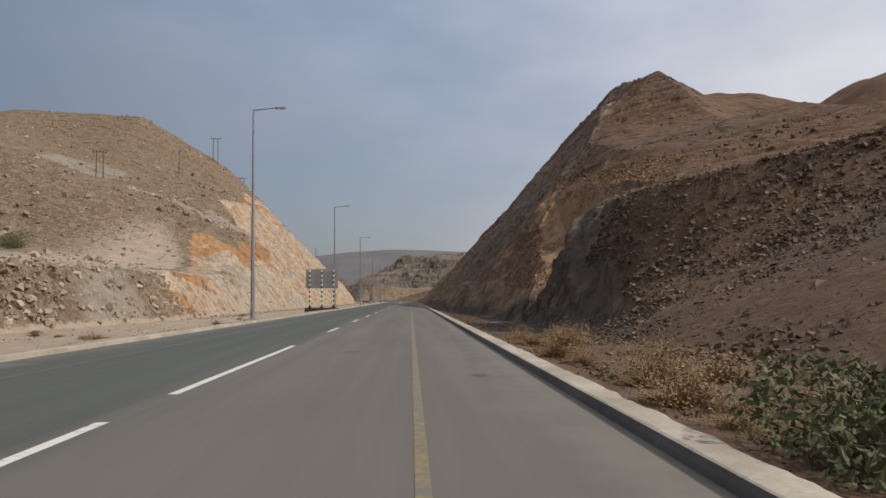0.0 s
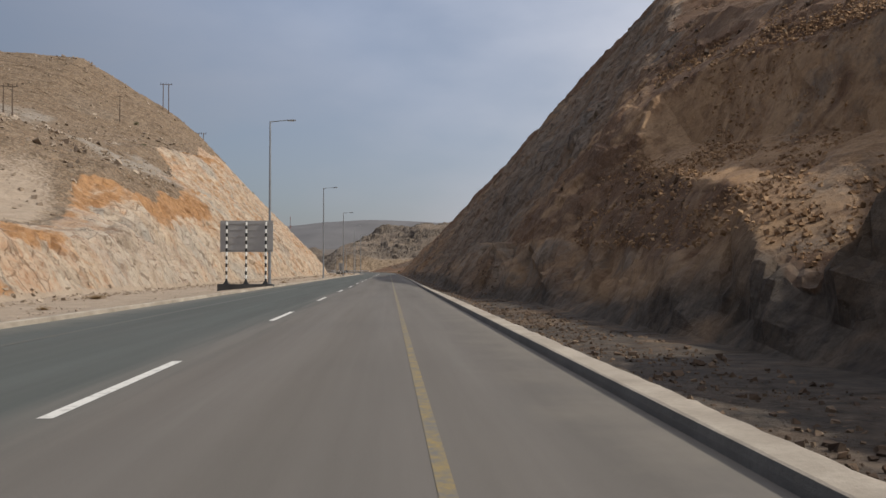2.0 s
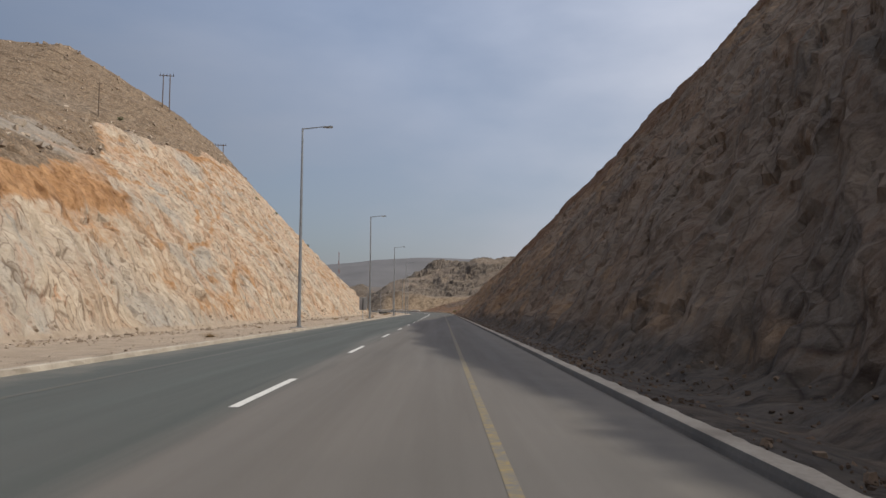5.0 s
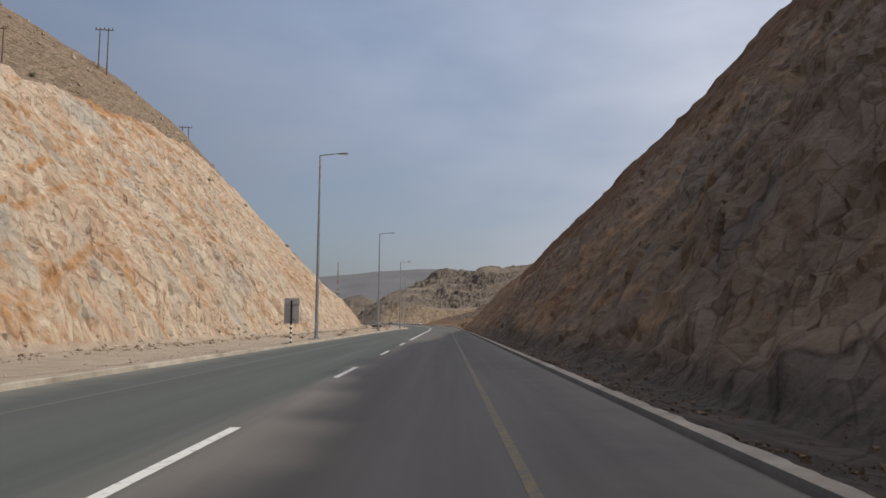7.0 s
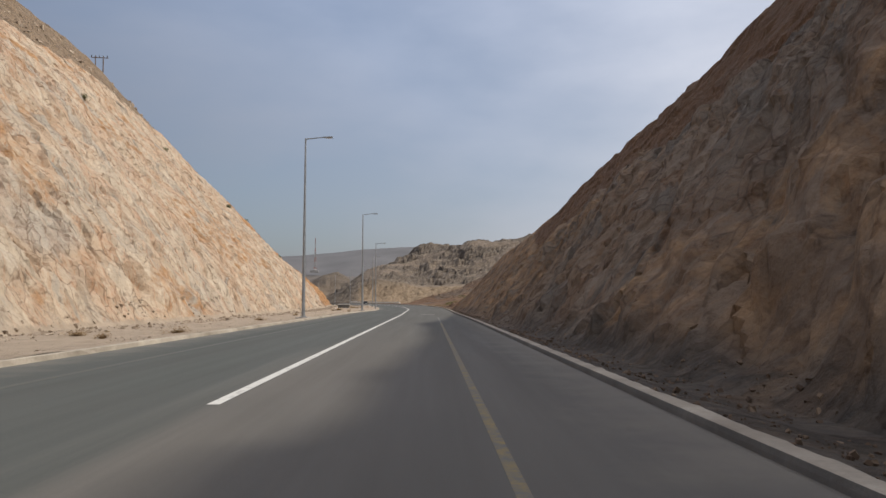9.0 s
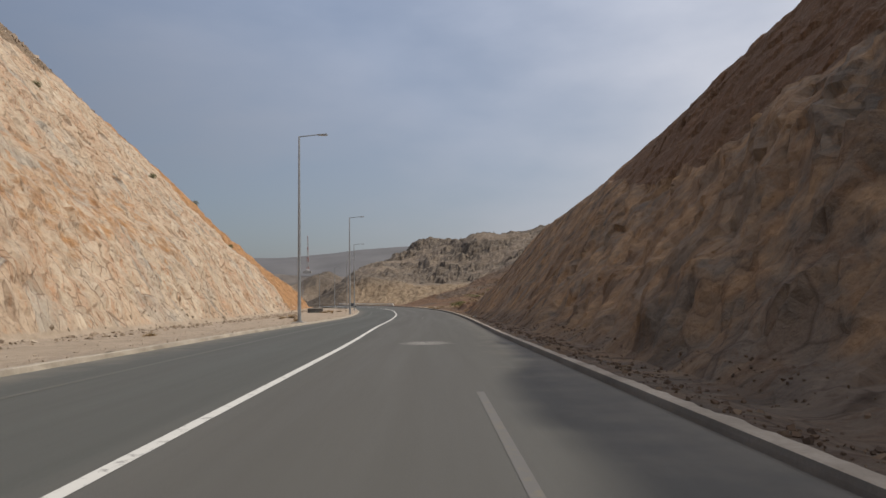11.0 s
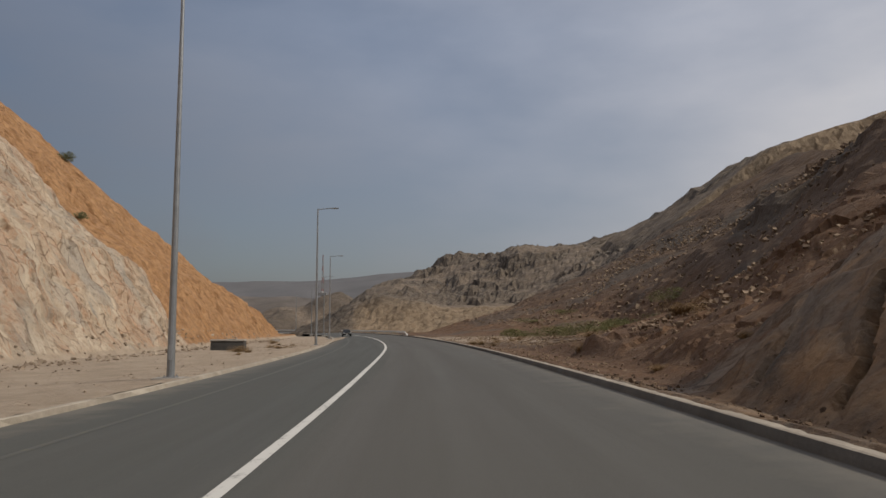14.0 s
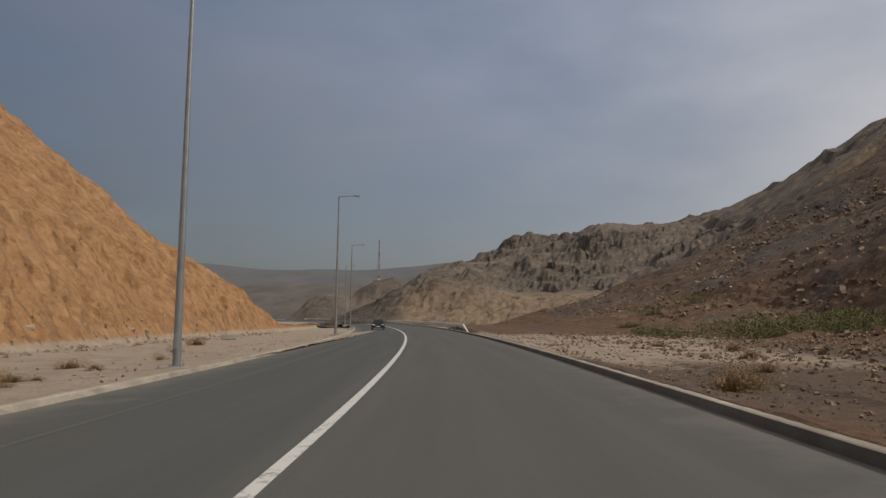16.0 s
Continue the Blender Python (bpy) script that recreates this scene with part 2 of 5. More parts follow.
MAT_LEFT = rock_material("pale_cut_rock", (14, 0, 10), ((0.282, 0.259, 0.221), (0.404, 0.324, 0.235), (0.479, 0.395, 0.296), (0.376, 0.254, 0.160)), (0.376, 0.197, 0.103),
                         ((0.24, 0.12, 0.05), (0.42, 0.235, 0.105)), (0.19, 0.136, 0.088), (0.085, 0.061, 0.04), ((0.25, 0.24, 0.215), (0.37, 0.345, 0.30)))
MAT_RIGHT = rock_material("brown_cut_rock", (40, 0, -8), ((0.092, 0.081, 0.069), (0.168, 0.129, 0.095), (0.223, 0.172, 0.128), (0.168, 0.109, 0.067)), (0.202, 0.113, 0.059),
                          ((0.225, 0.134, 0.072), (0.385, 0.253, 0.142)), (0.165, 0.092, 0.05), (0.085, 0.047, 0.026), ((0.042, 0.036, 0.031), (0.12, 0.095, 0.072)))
MAT_FAR = rock_material("far_hill_rock", (25, 0, -10), ((0.115, 0.098, 0.082), (0.20, 0.16, 0.122), (0.25, 0.20, 0.152), (0.165, 0.128, 0.094)), (0.15, 0.115, 0.08),
                        ((0.20, 0.15, 0.10), (0.28, 0.21, 0.14)), (0.205, 0.158, 0.113), (0.105, 0.08, 0.06), ((0.068, 0.057, 0.046), (0.13, 0.105, 0.082)))


def road_material():
    k = Nodes("worn_asphalt", 0.85)
    uv = k.n.new("ShaderNodeUVMap").outputs["UV"]
    s = k.n.new("ShaderNodeSeparateXYZ")
    k.l.new(uv, s.inputs[0])
    off = s.outputs["X"]
    long = k.map((1.0, 0.03, 1.0), (0, 0, 0), uv)
    wear = k.noise(1.1, 5, 0.6, long)
    blot = k.noise(0.09, 5, 0.6, uv)
    grit = k.noise(60.0, 4, 0.75)
    # left of the centre line the asphalt is darker and greener
    dark_lane = k.remap(k.math("ADD", off, k.remap(wear, 0.3, 0.7, -0.5, 0.5)), -0.6, 0.4, 1.0, 0.0)
    base = k.ramp(wear, (0.3, (0.103, 0.091, 0.078)), (0.7, (0.133, 0.118, 0.102)))
    base = k.mix(dark_lane, base, k.ramp(wear, (0.3, (0.045, 0.053, 0.049)), (0.7, (0.063, 0.072, 0.066))))
    base = k.mix(k.remap(s.outputs["Y"], 250.0, 325.0, 0.0, 0.72), base, (0.060, 0.061, 0.055))
    tracks = k.n.new("ShaderNodeTexWave")
    tracks.inputs["Scale"].default_value, tracks.inputs["Distortion"].default_value = 0.16, 0.6
    k.l.new(uv, tracks.inputs["Vector"])
    base = k.mix(k.remap(tracks.outputs["Fac"], 0.0, 1.0, 0.0, 0.14), base, (0.05, 0.047, 0.043))
    base = k.mix(k.remap(blot, 0.5, 0.72, 0.0, 0.3), base, (0.06, 0.058, 0.053))
    edge = k.remap(k.math("ADD", k.math("ABSOLUTE", off), k.remap(k.noise(0.8, 5, 0.6, uv), 0.3, 0.7, -0.7, 0.7)), 4.6, 6.0)
    base = k.mix(k.math("MULTIPLY", edge, 0.4), base, (0.22, 0.19, 0.15))
    base = k.mix(k.remap(grit, 0.35, 0.7, 0.0, 0.35), base, (0.16, 0.15, 0.135))
    return k.done(base, k.bump(grit, 0.25, 0.01), k.remap(wear, 0.3, 0.7, 0.92, 0.74))


def paint_material(name, colour, wear_low, wear_high, under=(0.125, 0.118, 0.109)):
    """Road paint, worn through to the asphalt."""
    k = Nodes(name, 0.7)
    w = k.noise(6.0, 7, 0.7)
    return k.done(k.mix(k.remap(w, wear_low, wear_high), under, colour))


def concrete_material(name, light, dark):
    k = Nodes(name, 0.92)
    a = k.ramp(k.noise(0.6, 7, 0.65), (0.3, dark), (0.68, light))
    a = k.mix(k.remap(k.noise(14, 6, 0.7), 0.42, 0.7, 0.0, 0.5), a, dark)
    return k.done(a, k.bump(k.noise(22, 5, 0.7), 0.4, 0.02))


def plain_material(name, colour, rough=0.6, metal=0.0, vary=0.25, scale=3.0):
    k = Nodes(name, rough)
    dark = tuple(c * (1 - vary) for c in colour)
    return k.done(k.mix(k.remap(k.noise(scale, 6, 0.65), 0.35, 0.7), dark, colour), None, None, metal)


MAT_ROAD = road_material()
MAT_WHITE = paint_material("white_road_paint", (0.54, 0.525, 0.485), 0.3, 0.46)
MAT_YELLOW = paint_material("faded_yellow_paint", (0.25, 0.18, 0.058), 0.40, 0.68)
MAT_GHOST = paint_material("nearly_worn_yellow_paint", (0.17, 0.145, 0.095), 0.5, 0.75)
MAT_DIM = paint_material("worn_yellow_paint_on_dark_asphalt", (0.13, 0.118, 0.07), 0.5, 0.75, (0.085, 0.085, 0.077))
MAT_KERB = concrete_material("kerb_concrete", (0.45, 0.395, 0.32), (0.23, 0.195, 0.155))
MAT_TAR = concrete_material("tarred_concrete", (0.085, 0.08, 0.075), (0.03, 0.03, 0.03))
MAT_DARKCONC = concrete_material("dark_grey_concrete", (0.16, 0.152, 0.14), (0.09, 0.086, 0.08))
MAT_CONC = concrete_material("grey_concrete", (0.40, 0.37, 0.33), (0.24, 0.22, 0.19))
MAT_STEEL = plain_material("galvanised_steel", (0.30, 0.31, 0.32), 0.5, 0.6, 0.25, 2.0)
MAT_LAMP = plain_material("grey_lamp_housing", (0.32, 0.33, 0.34), 0.45, 0.2)
MAT_GLASS = plain_material("lamp_lens", (0.55, 0.56, 0.55), 0.2, 0.0, 0.1)
MAT_BACK = plain_material("bare_sign_back", (0.36, 0.345, 0.325), 0.5, 0.25, 0.15, 1.5)
MAT_BLACK = plain_material("black_paint", (0.02, 0.02, 0.02), 0.6)
MAT_STRIPE = plain_material("white_paint", (0.75, 0.74, 0.70), 0.6, 0.0, 0.15)
MAT_WOOD = plain_material("weathered_pole", (0.13, 0.095, 0.07), 0.9, 0.0, 0.3)


def stone_material(name, pale, mid, dark):
    """Loose stones, each of its own tone."""
    k = Nodes(name, 0.95)
    own = k.n.new("ShaderNodeNewGeometry").outputs["Random Per Island"]
    base = k.ramp(own, (0.0, dark), (0.55, mid), (1.0, pale))
    base = k.mix(k.remap(k.noise(7, 6, 0.7), 0.4, 0.7, 0.0, 0.5), base, dark)
    return k.done(base, k.bump(k.noise(9, 6, 0.7), 0.5, 0.05))


MAT_RUBBLE = stone_material("loose_stone", (0.42, 0.35, 0.27), (0.29, 0.225, 0.165), (0.19, 0.145, 0.105))
MAT_DARKRUBBLE = stone_material("dark_loose_stone", (0.22, 0.158, 0.106), (0.125, 0.082, 0.053), (0.066, 0.046, 0.033))
MAT_OCHRE = stone_material("ochre_loose_stone", (0.40, 0.265, 0.15), (0.29, 0.175, 0.092), (0.17, 0.102, 0.056))
MAT_TALUS = stone_material("tan_loose_stone", (0.33, 0.25, 0.175), (0.205, 0.143, 0.095), (0.11, 0.077, 0.053))
MAT_SCRUB = plain_material("yellow_green_leaves", (0.19, 0.185, 0.075), 0.8, 0.0, 0.5, 1.5)
MAT_STRAW = plain_material("dry_stalks", (0.33, 0.22, 0.11), 0.9, 0.0, 0.45, 4.0)
MAT_GREEN = plain_material("dusty_leaves", (0.145, 0.155, 0.072), 0.8, 0.0, 0.5, 4.0)
MAT_TWIG = plain_material("dry_twigs", (0.24, 0.17, 0.11), 0.9, 0.0, 0.4, 4.0)


# ---- shape of the land ----
CURVE_Y, CURVE_R, FIRST_X = 288.0, 1060.0, -3.46
LEFT_OFF = np.array([22, 34, 50, 75, 110, 160.0])
LEFT_Y = np.array([-60, 0, 50, 100, 130, 170, 220, 270, 320, 370, 420, 460, 475, 490, 500.0])
LEFT_HILL = np.array([
    [4, 4.5, 5.5, 7, 10, 15],
    [4, 4.5, 5.5, 8, 12, 18],
    [4, 4.8, 6.2, 9.5, 16, 26],
    [4, 6.4, 9, 16, 28, 42],
    [5.6, 15.3, 22.7, 31.5, 41.3, 51.2],
    [5.1, 16.3, 24.5, 28, 34, 46],
    [4, 15, 31, 33, 39, 54],
    [4, 15.8, 35, 41, 52, 68],
    [4, 15.2, 31.6, 57.9, 80.4, 83.2],
    [4, 14.6, 31.0, 58.2, 79, 89.7],
    [5, 13.7, 30.8, 54, 70, 84.3],
    [4, 13.2, 26.8, 39.5, 55.5, 71.3],
    [4, 10.5, 18.5, 28, 42, 58],
    [0, 0.5, 3, 9, 16, 26],
    [0, 0, 2, 6, 12, 20],
])
RIGHT_OFF = np.array([9, 16, 27, 45, 80, 140.0])
RIGHT_Y = np.array([0, 5, 10, 25, 38, 50, 66, 80, 110, 150, 190, 230, 270, 310, 345, 357, 390, 450, 520, 590.0])
RIGHT_HILL = np.array([
    [0.6, 2.4, 6.5, 10, 14, 17],
    [1.4, 3.2, 7.8, 11.5, 14, 17],
    [3.4, 6.4, 9.2, 12.5, 14.5, 17],
    [6, 7.2, 9.6, 13, 15, 17],
    [7, 8.2, 11, 15, 16, 15],
    [7, 8.5, 14, 18.5, 15.5, 13],
    [7.2, 9, 17.5, 22.5, 15, 10],
    [7.7, 10.4, 20.9, 23.6, 13.9, 7.1],
    [7.8, 11.9, 26.6, 39.2, 16.6, 9.9],
    [7.8, 11.3, 23, 46.5, 46, 34],
    [7.8, 11, 20.9, 41.7, 49.5, 51.3],
    [7.8, 11.5, 22.3, 41.1, 48.9, 55.8],
    [8, 14.9, 23.0, 23.4, 35.7, 50.3],
    [6.6, 8.8, 19.3, 23.7, 30.8, 40.3],
    [5.0, 9.0, 15.5, 20.5, 27, 34],
    [0.2, 3.2, 12.4, 21.5, 29, 34],
    [0, 0, 1.2, 10, 32, 45],
    [0, 0, 0.0, 1.2, 34, 56],
    [0, 0, 1.5, 6, 22, 48],
    [0, 0.2, 3.0, 8.5, 24, 60],
])
FAR_X = np.array([-60, -42, -29, -8, 25, 60, 110, 180.0])
FAR_Y = np.array([592, 606, 640, 700, 760, 860.0])
FAR_HILL = np.array([
    [0, 0, 0, 0, 0, 0, 0, 0],
    [1, 9, 13, 9, 9, 27, 66, 88],
    [2, 12, 16, 13, 17, 33, 68, 88],
    [6, 22.1, 25.1, 21.8, 40.5, 40.7, 60.1, 74],
    [8, 21.9, 27.2, 41.5, 40.4, 45.8, 50.9, 60.1],
    [8, 22.2, 33.1, 44.6, 45.1, 47, 47.4, 49.4],
])

# folded orange veins in the pale face: from (y, z) to (y, z)
VEINS = [((173, 0), (184, 3)), ((184, 3), (204, 8.4)), ((204, 8.4), (201.5, -1)), ((184.6, 9.3), (192, 9.8)), ((192, 9.8), (207, 14)), ((207, 14), (228, 18.2)), ((196, 13), (214, 18)), ((222, 29), (232, 30.5)), ((186, 17.7), (196, 17))]

CREST_Y, LEFT_CREST = np.arange(100.0, 470.0, 2.0), []
LEFT_BASE, LEFT_K, RIGHT_BASE, RIGHT_K = 20.2, 0.774, 9.1, 0.816


def centre(y):
    """The x of the road's centre line; far off it runs on along the tangent, for the hills."""
    y = np.asarray(y, float)
    near = np.minimum(y, 400.0)
    x = FIRST_X - np.maximum(near - CURVE_Y, 0) ** 2 / (2 * CURVE_R)
    return x - np.maximum(y - 400.0, 0) * (400.0 - CURVE_Y) / CURVE_R


def grid_height(table, ks, ys, o, y):
    o, y = np.clip(o, ks[0], ks[-1] - 1e-6), np.clip(y, ys[0], ys[-1] - 1e-6)
    i = np.clip(np.searchsorted(ks, o, side="right") - 1, 0, len(ks) - 2)
    j = np.clip(np.searchsorted(ys, y, side="right") - 1, 0, len(ys) - 2)
    a, b = (o - ks[i]) / (ks[i + 1] - ks[i]), (y - ys[j]) / (ys[j + 1] - ys[j])
    b = 0.5 * b * b * (3 - 2 * b) + 0.5 * b
    return (table[j, i] * (1 - a) + table[j, i + 1] * a) * (1 - b) + (table[j + 1, i] * (1 - a) + table[j + 1, i + 1] * a) * b


def scramble(ix, iy, iz, seed):
    """A random number from 0 to 1 for each lattice point."""
    h = (ix.astype(np.int64) * 374761393 + iy.astype(np.int64) * 668265263 + iz.astype(np.int64) * 2147483647 + seed * 974634777) & 0xFFFFFFFF
    h = ((h ^ (h >> 13)) * 1274126177) & 0xFFFFFFFF
    h = ((h ^ (h >> 16)) * 2246822519) & 0xFFFFFFFF
    return ((h ^ (h >> 15)) & 0xFFFFFF) / float(0x1000000)


def value_noise(p, seed):
    c = np.floor(p).astype(np.int64)
    w = p - c
    w = w * w * (3 - 2 * w)
    out = 0.0
    for dx in (0, 1):
        for dy in (0, 1):
            for dz in (0, 1):
                k = (w[:, 0] if dx else 1 - w[:, 0]) * (w[:, 1] if dy else 1 - w[:, 1]) * (w[:, 2] if dz else 1 - w[:, 2])
                out = out + k * scramble(c[:, 0] + dx, c[:, 1] + dy, c[:, 2] + dz, seed)
    return out * 2 - 1


def fractal(p, octaves, seed, gain=0.5):
    total, amp = 0.0, 1.0
    for i in range(octaves):
        total = total + amp * value_noise(p * 2.03 ** i + 17.3 * i, seed + i)
        amp *= gain
    return total


def facet_noise(p, seed):
    """Noise made of flat facets that meet in sharp edges."""
    c = np.floor(p).astype(np.int64)
    w = p - c
    order = np.argsort(-w, axis=1)
    ws = np.take_along_axis(w, order, 1)
    at = c.copy()
    rows = np.arange(len(p))
    out = (1 - ws[:, 0]) * scramble(at[:, 0], at[:, 1], at[:, 2], seed)
    for i in range(3):
        at[rows, order[:, i]] += 1
        step = ws[:, i] - (ws[:, i + 1] if i < 2 else 0)
        out = out + step * scramble(at[:, 0], at[:, 1], at[:, 2], seed)
    return out * 2 - 1


def blocks(p, seed, tilt=0.6, crevice=0.35):
    """Broken rock: each cell is a plane of its own, offset and tilted."""
    c = np.floor(p).astype(np.int64)
    best, second = np.full(len(p), 9.0), np.full(len(p), 9.0)
    value = np.zeros(len(p))
    for dx in (-1, 0, 1):
        for dy in (-1, 0, 1):
            for dz in (-1, 0, 1):
                q = c + (dx, dy, dz)
                h = [scramble(q[:, 0], q[:, 1], q[:, 2], seed + n) for n in range(6)]
                d = p - q - np.stack(h[:3], 1)
                r = (d * d).sum(1)
                v = (h[3] - 0.5) + tilt * (d[:, 0] * (h[4] - 0.5) + d[:, 1] * (h[5] - 0.5) + d[:, 2] * (h[3] - 0.5)) * 2
                near = r < best
                second = np.where(near, best, np.minimum(second, r))
                best = np.where(near, r, best)
                value = np.where(near, v, value)
    gap = np.sqrt(second) - np.sqrt(best)
    return value - crevice * np.clip(1 - gap / 0.16, 0, 1) ** 1.5


def smooth(a, b, v):
    t = np.clip((v - a) / (b - a), 0, 1)
    return t * t * (3 - 2 * t)


def bank(y):
    """How far the road leans to its inner side in the bend."""
    return 0.04 * smooth(270.0, 345.0, np.asarray(y, float))


def road_z(o, y):
    return bank(y) * (o - 2.2)


def left_land(o, y):
    """Height, soil, sand and ochre shares on the side of the lamps, by the distance from the centre line."""
    xyz = np.stack([o * 0.05, y * 0.05, 0 * o], 1)
    wob = fractal(xyz, 3, 3) * 0.9
    n = grid_height(LEFT_HILL, LEFT_OFF, LEFT_Y, o, y) * (1 - smooth(160, 225, o)) * smooth(-80, -60, y) * (1 - smooth(500, 520, y)) - 1.5 * smooth(160, 225, o)
    verge_out = road_z(-6.1, y) + 0.10
    verge = verge_out + (-0.55 - verge_out) * smooth(6.0, 12.5, o)
    cut = -0.6 + (o - LEFT_BASE - wob) / LEFT_K
    z = np.where(o > 24, np.minimum(cut, n), np.maximum(np.minimum(cut, n), verge))
    crest = np.interp(y, [55, 75, 95, 130, 165, 195, 230, 400, 430], [2.5, 5, 8, 12.5, 17, 27, 45, 45, 34]) + 2.5 * fractal(xyz * 2 + 9, 3, 12)
    soil = np.maximum(smooth(-1.0, 1.5, z - crest), smooth(4.0, 8.0, cut - n - 6 * smooth(180, 220, y)))
    soil = np.maximum(soil, 1 - smooth(58, 70, y))
    sand = 1 - smooth(-0.1, 0.9, cut - verge)
    bench = smooth(4, 12, cut - n) * (1 - smooth(30, 62, o)) * (1 - smooth(105, 140, y))
    ochre = smooth(-1.0, 1.0, y - np.interp(z, [0, 8, 10, 20, 24], [404, 412, 406.5, 411, 409]) + 1.2 * fractal(xyz * 5, 2, 14))
    ochre = ochre + 0.7 * (1 - smooth(1.2, 3.6, np.abs(z - crest + 1.2))) * smooth(80, 100, y) * (1 - smooth(185, 215, y))
    ochre = ochre + 0.8 * smooth(58, 64, y) * (1 - smooth(84, 94, y)) * smooth(-0.35, 0.2, fractal(np.stack([o * 0.2, y * 0.12, z * 0.2], 1), 3, 26)) + 0.45 * smooth(0.25, 0.5, fractal(np.stack([o * 0.07, y * 0.06, z * 0.09], 1), 3, 27)) * (1 - smooth(330, 370, y))
    if len(LEFT_CREST):
        under = np.interp(y, CREST_Y, LEFT_CREST) - z
        ochre = ochre + 0.75 * (1 - smooth(0.4, 1.8, under + 1.2 * fractal(xyz * 4 + 3, 2, 63))) * smooth(225, 260, y)
    for (y0, z0), (y1, z1) in VEINS:
        py, pz = (y - y0) * 0.4, z - z0
        dy, dz = (y1 - y0) * 0.4, z1 - z0
        f = np.clip((py * dy + pz * dz) / (dy * dy + dz * dz), 0, 1)
        away = np.hypot(py - f * dy, pz - f * dz) + 0.22 * fractal(np.stack([o, y, z], 1) * 0.4, 3, 15)
        ochre = np.maximum(ochre, 0.6 * (1 - smooth(0.15, 0.55, away)))
    firm = smooth(0.0, 2.5, z - verge) * (1 - 0.75 * bench) * (1 - 0.15 * smooth(395, 425, y + z))
    grey = smooth(88, 98, y) * (1 - smooth(135, 150, y)) * (1 - smooth(6, 9, z)) * smooth(-0.35, 0.15, fractal(np.stack([o * 0.12, y * 0.09, z * 0.12], 1), 3, 31)) * 0.4 + 0.5 * smooth(0.15, 0.5, fractal(np.stack([o * 0.05, y * 0.04, z * 0.06], 1), 3, 33)) * (1 - smooth(250, 300, y))
    return z, soil, np.maximum(sand, bench), np.clip(ochre, 0, 1), firm, np.clip(grey, 0, 1)


def right_land(o, y):
    xyz = np.stack([o * 0.05 + 40, y * 0.05, 0 * o], 1)
    wob = fractal(xyz, 3, 8) * 0.6
    n = grid_height(RIGHT_HILL, RIGHT_OFF, RIGHT_Y, o, y) * (1 - smooth(140, 215, o)) * smooth(-80, -60, y) - 1.5 * smooth(140, 215, o)
    # a gravelly recess between the dark spur and the long face
    rim = np.interp(y, [38, 42, 47, 53, 70], [0.3, 2.3, 3.6, 5.5, 9.3])
    hollow = rim + 0.42 * (o - 8.7 - 2.2 * (1 - smooth(60, 74, y)) - 0.816 * rim) + 1.9 * np.maximum(37 - y, 0) + wob
    hollow = hollow + 1.7 * np.maximum(o - 20 - wob, 0) + 0.55 * np.maximum(y - 62, 0)
    hollow = np.where((y > 32) & (y < 84), np.maximum(hollow, 0.9 + wob), 99.0)
    out = road_z(6.1, y) + 0.03
    low = -0.3 * smooth(40, 62, y) * (1 - smooth(335, 362, y)) - 0.08 - 0.4 * smooth(4, 14, y) * (1 - smooth(44, 60, y))
    verge = out + (low - out) * smooth(6.2, 8.2 - 0.9 * (1 - smooth(50, 66, y)), o) - 0.15 * (1 - smooth(5.9, 6.15, o))
    base = RIGHT_BASE - 1.2 * smooth(14, 22, y) * (1 - smooth(60, 80, y)) - 0.5 * smooth(11, 18, y) * (1 - smooth(36, 42, y))
    foot = RIGHT_BASE - 1.6 * smooth(30, 45, y) * (1 - smooth(80, 105, y)) - 0.5 - 0.9 * smooth(11, 18, y) * (1 - smooth(38, 46, y))
    cut = np.where(o < foot + 1.5, (o - foot - wob * 0.5) * 0.8, 1.2 + (o - foot - 1.5 - wob * 0.5) / RIGHT_K) - 0.5
    cut = np.where(cut > 3, np.minimum(cut, np.maximum(3, -0.7 + (o - base - wob) / RIGHT_K)), cut)
    cut = np.where(y > 330, cut * (1 - 0.5 * smooth(342, 352, y)) - 0.25 * smooth(342, 352, y), cut)
    # the steep spur and the rubble slope before it stand further back
    steep = np.interp(y, [-5, 12, 15, 17.5, 21, 38, 46, 62], [0.40, 0.45, 0.58, 0.85, 1.9, 2.3, 1.3, 1.25])
    spur = -0.35 + (o - np.interp(y, [12, 20, 34, 46, 62], [10.4, 11.3, 11.6, 11.0, 10.9]) - 0.6 * wob) * steep
    spur = np.where(spur > 5.5, 5.5 + (spur - 5.5) * np.minimum(1.0, 1.22 / steep), spur)
    near = 1 - smooth(60, 74, y)
    cut = cut * (1 - near) + spur * near
    gravel = smooth(-0.2, 0.6, np.minimum(cut, n) - hollow) * smooth(0.0, 0.8, hollow - 1.0 - wob)
    n = np.minimum(n, hollow)
    z = np.where(o > 30, np.minimum(cut, n), np.maximum(np.minimum(cut, n), verge))
    soil = np.where(y < 120, smooth(-0.5, 1.5, cut - n), smooth(2.0, 5.0, cut - n))
    soil = np.maximum(soil, (1 - smooth(6, 16, y)) * 0.95 * (1 - 0.8 * smooth(2.2, 4.0, z + wob)))
    soil = np.maximum(soil, smooth(343, 351, y) * (1 - 0.5 * smooth(24, 40, o))) * (1 - 0.75 * gravel)
    soil = np.maximum(soil, 0.62 * smooth(42, 48, y) * (1 - smooth(72, 92, y)) * smooth(1.0, 3.0, z + 2 * wob) * (1 - gravel))
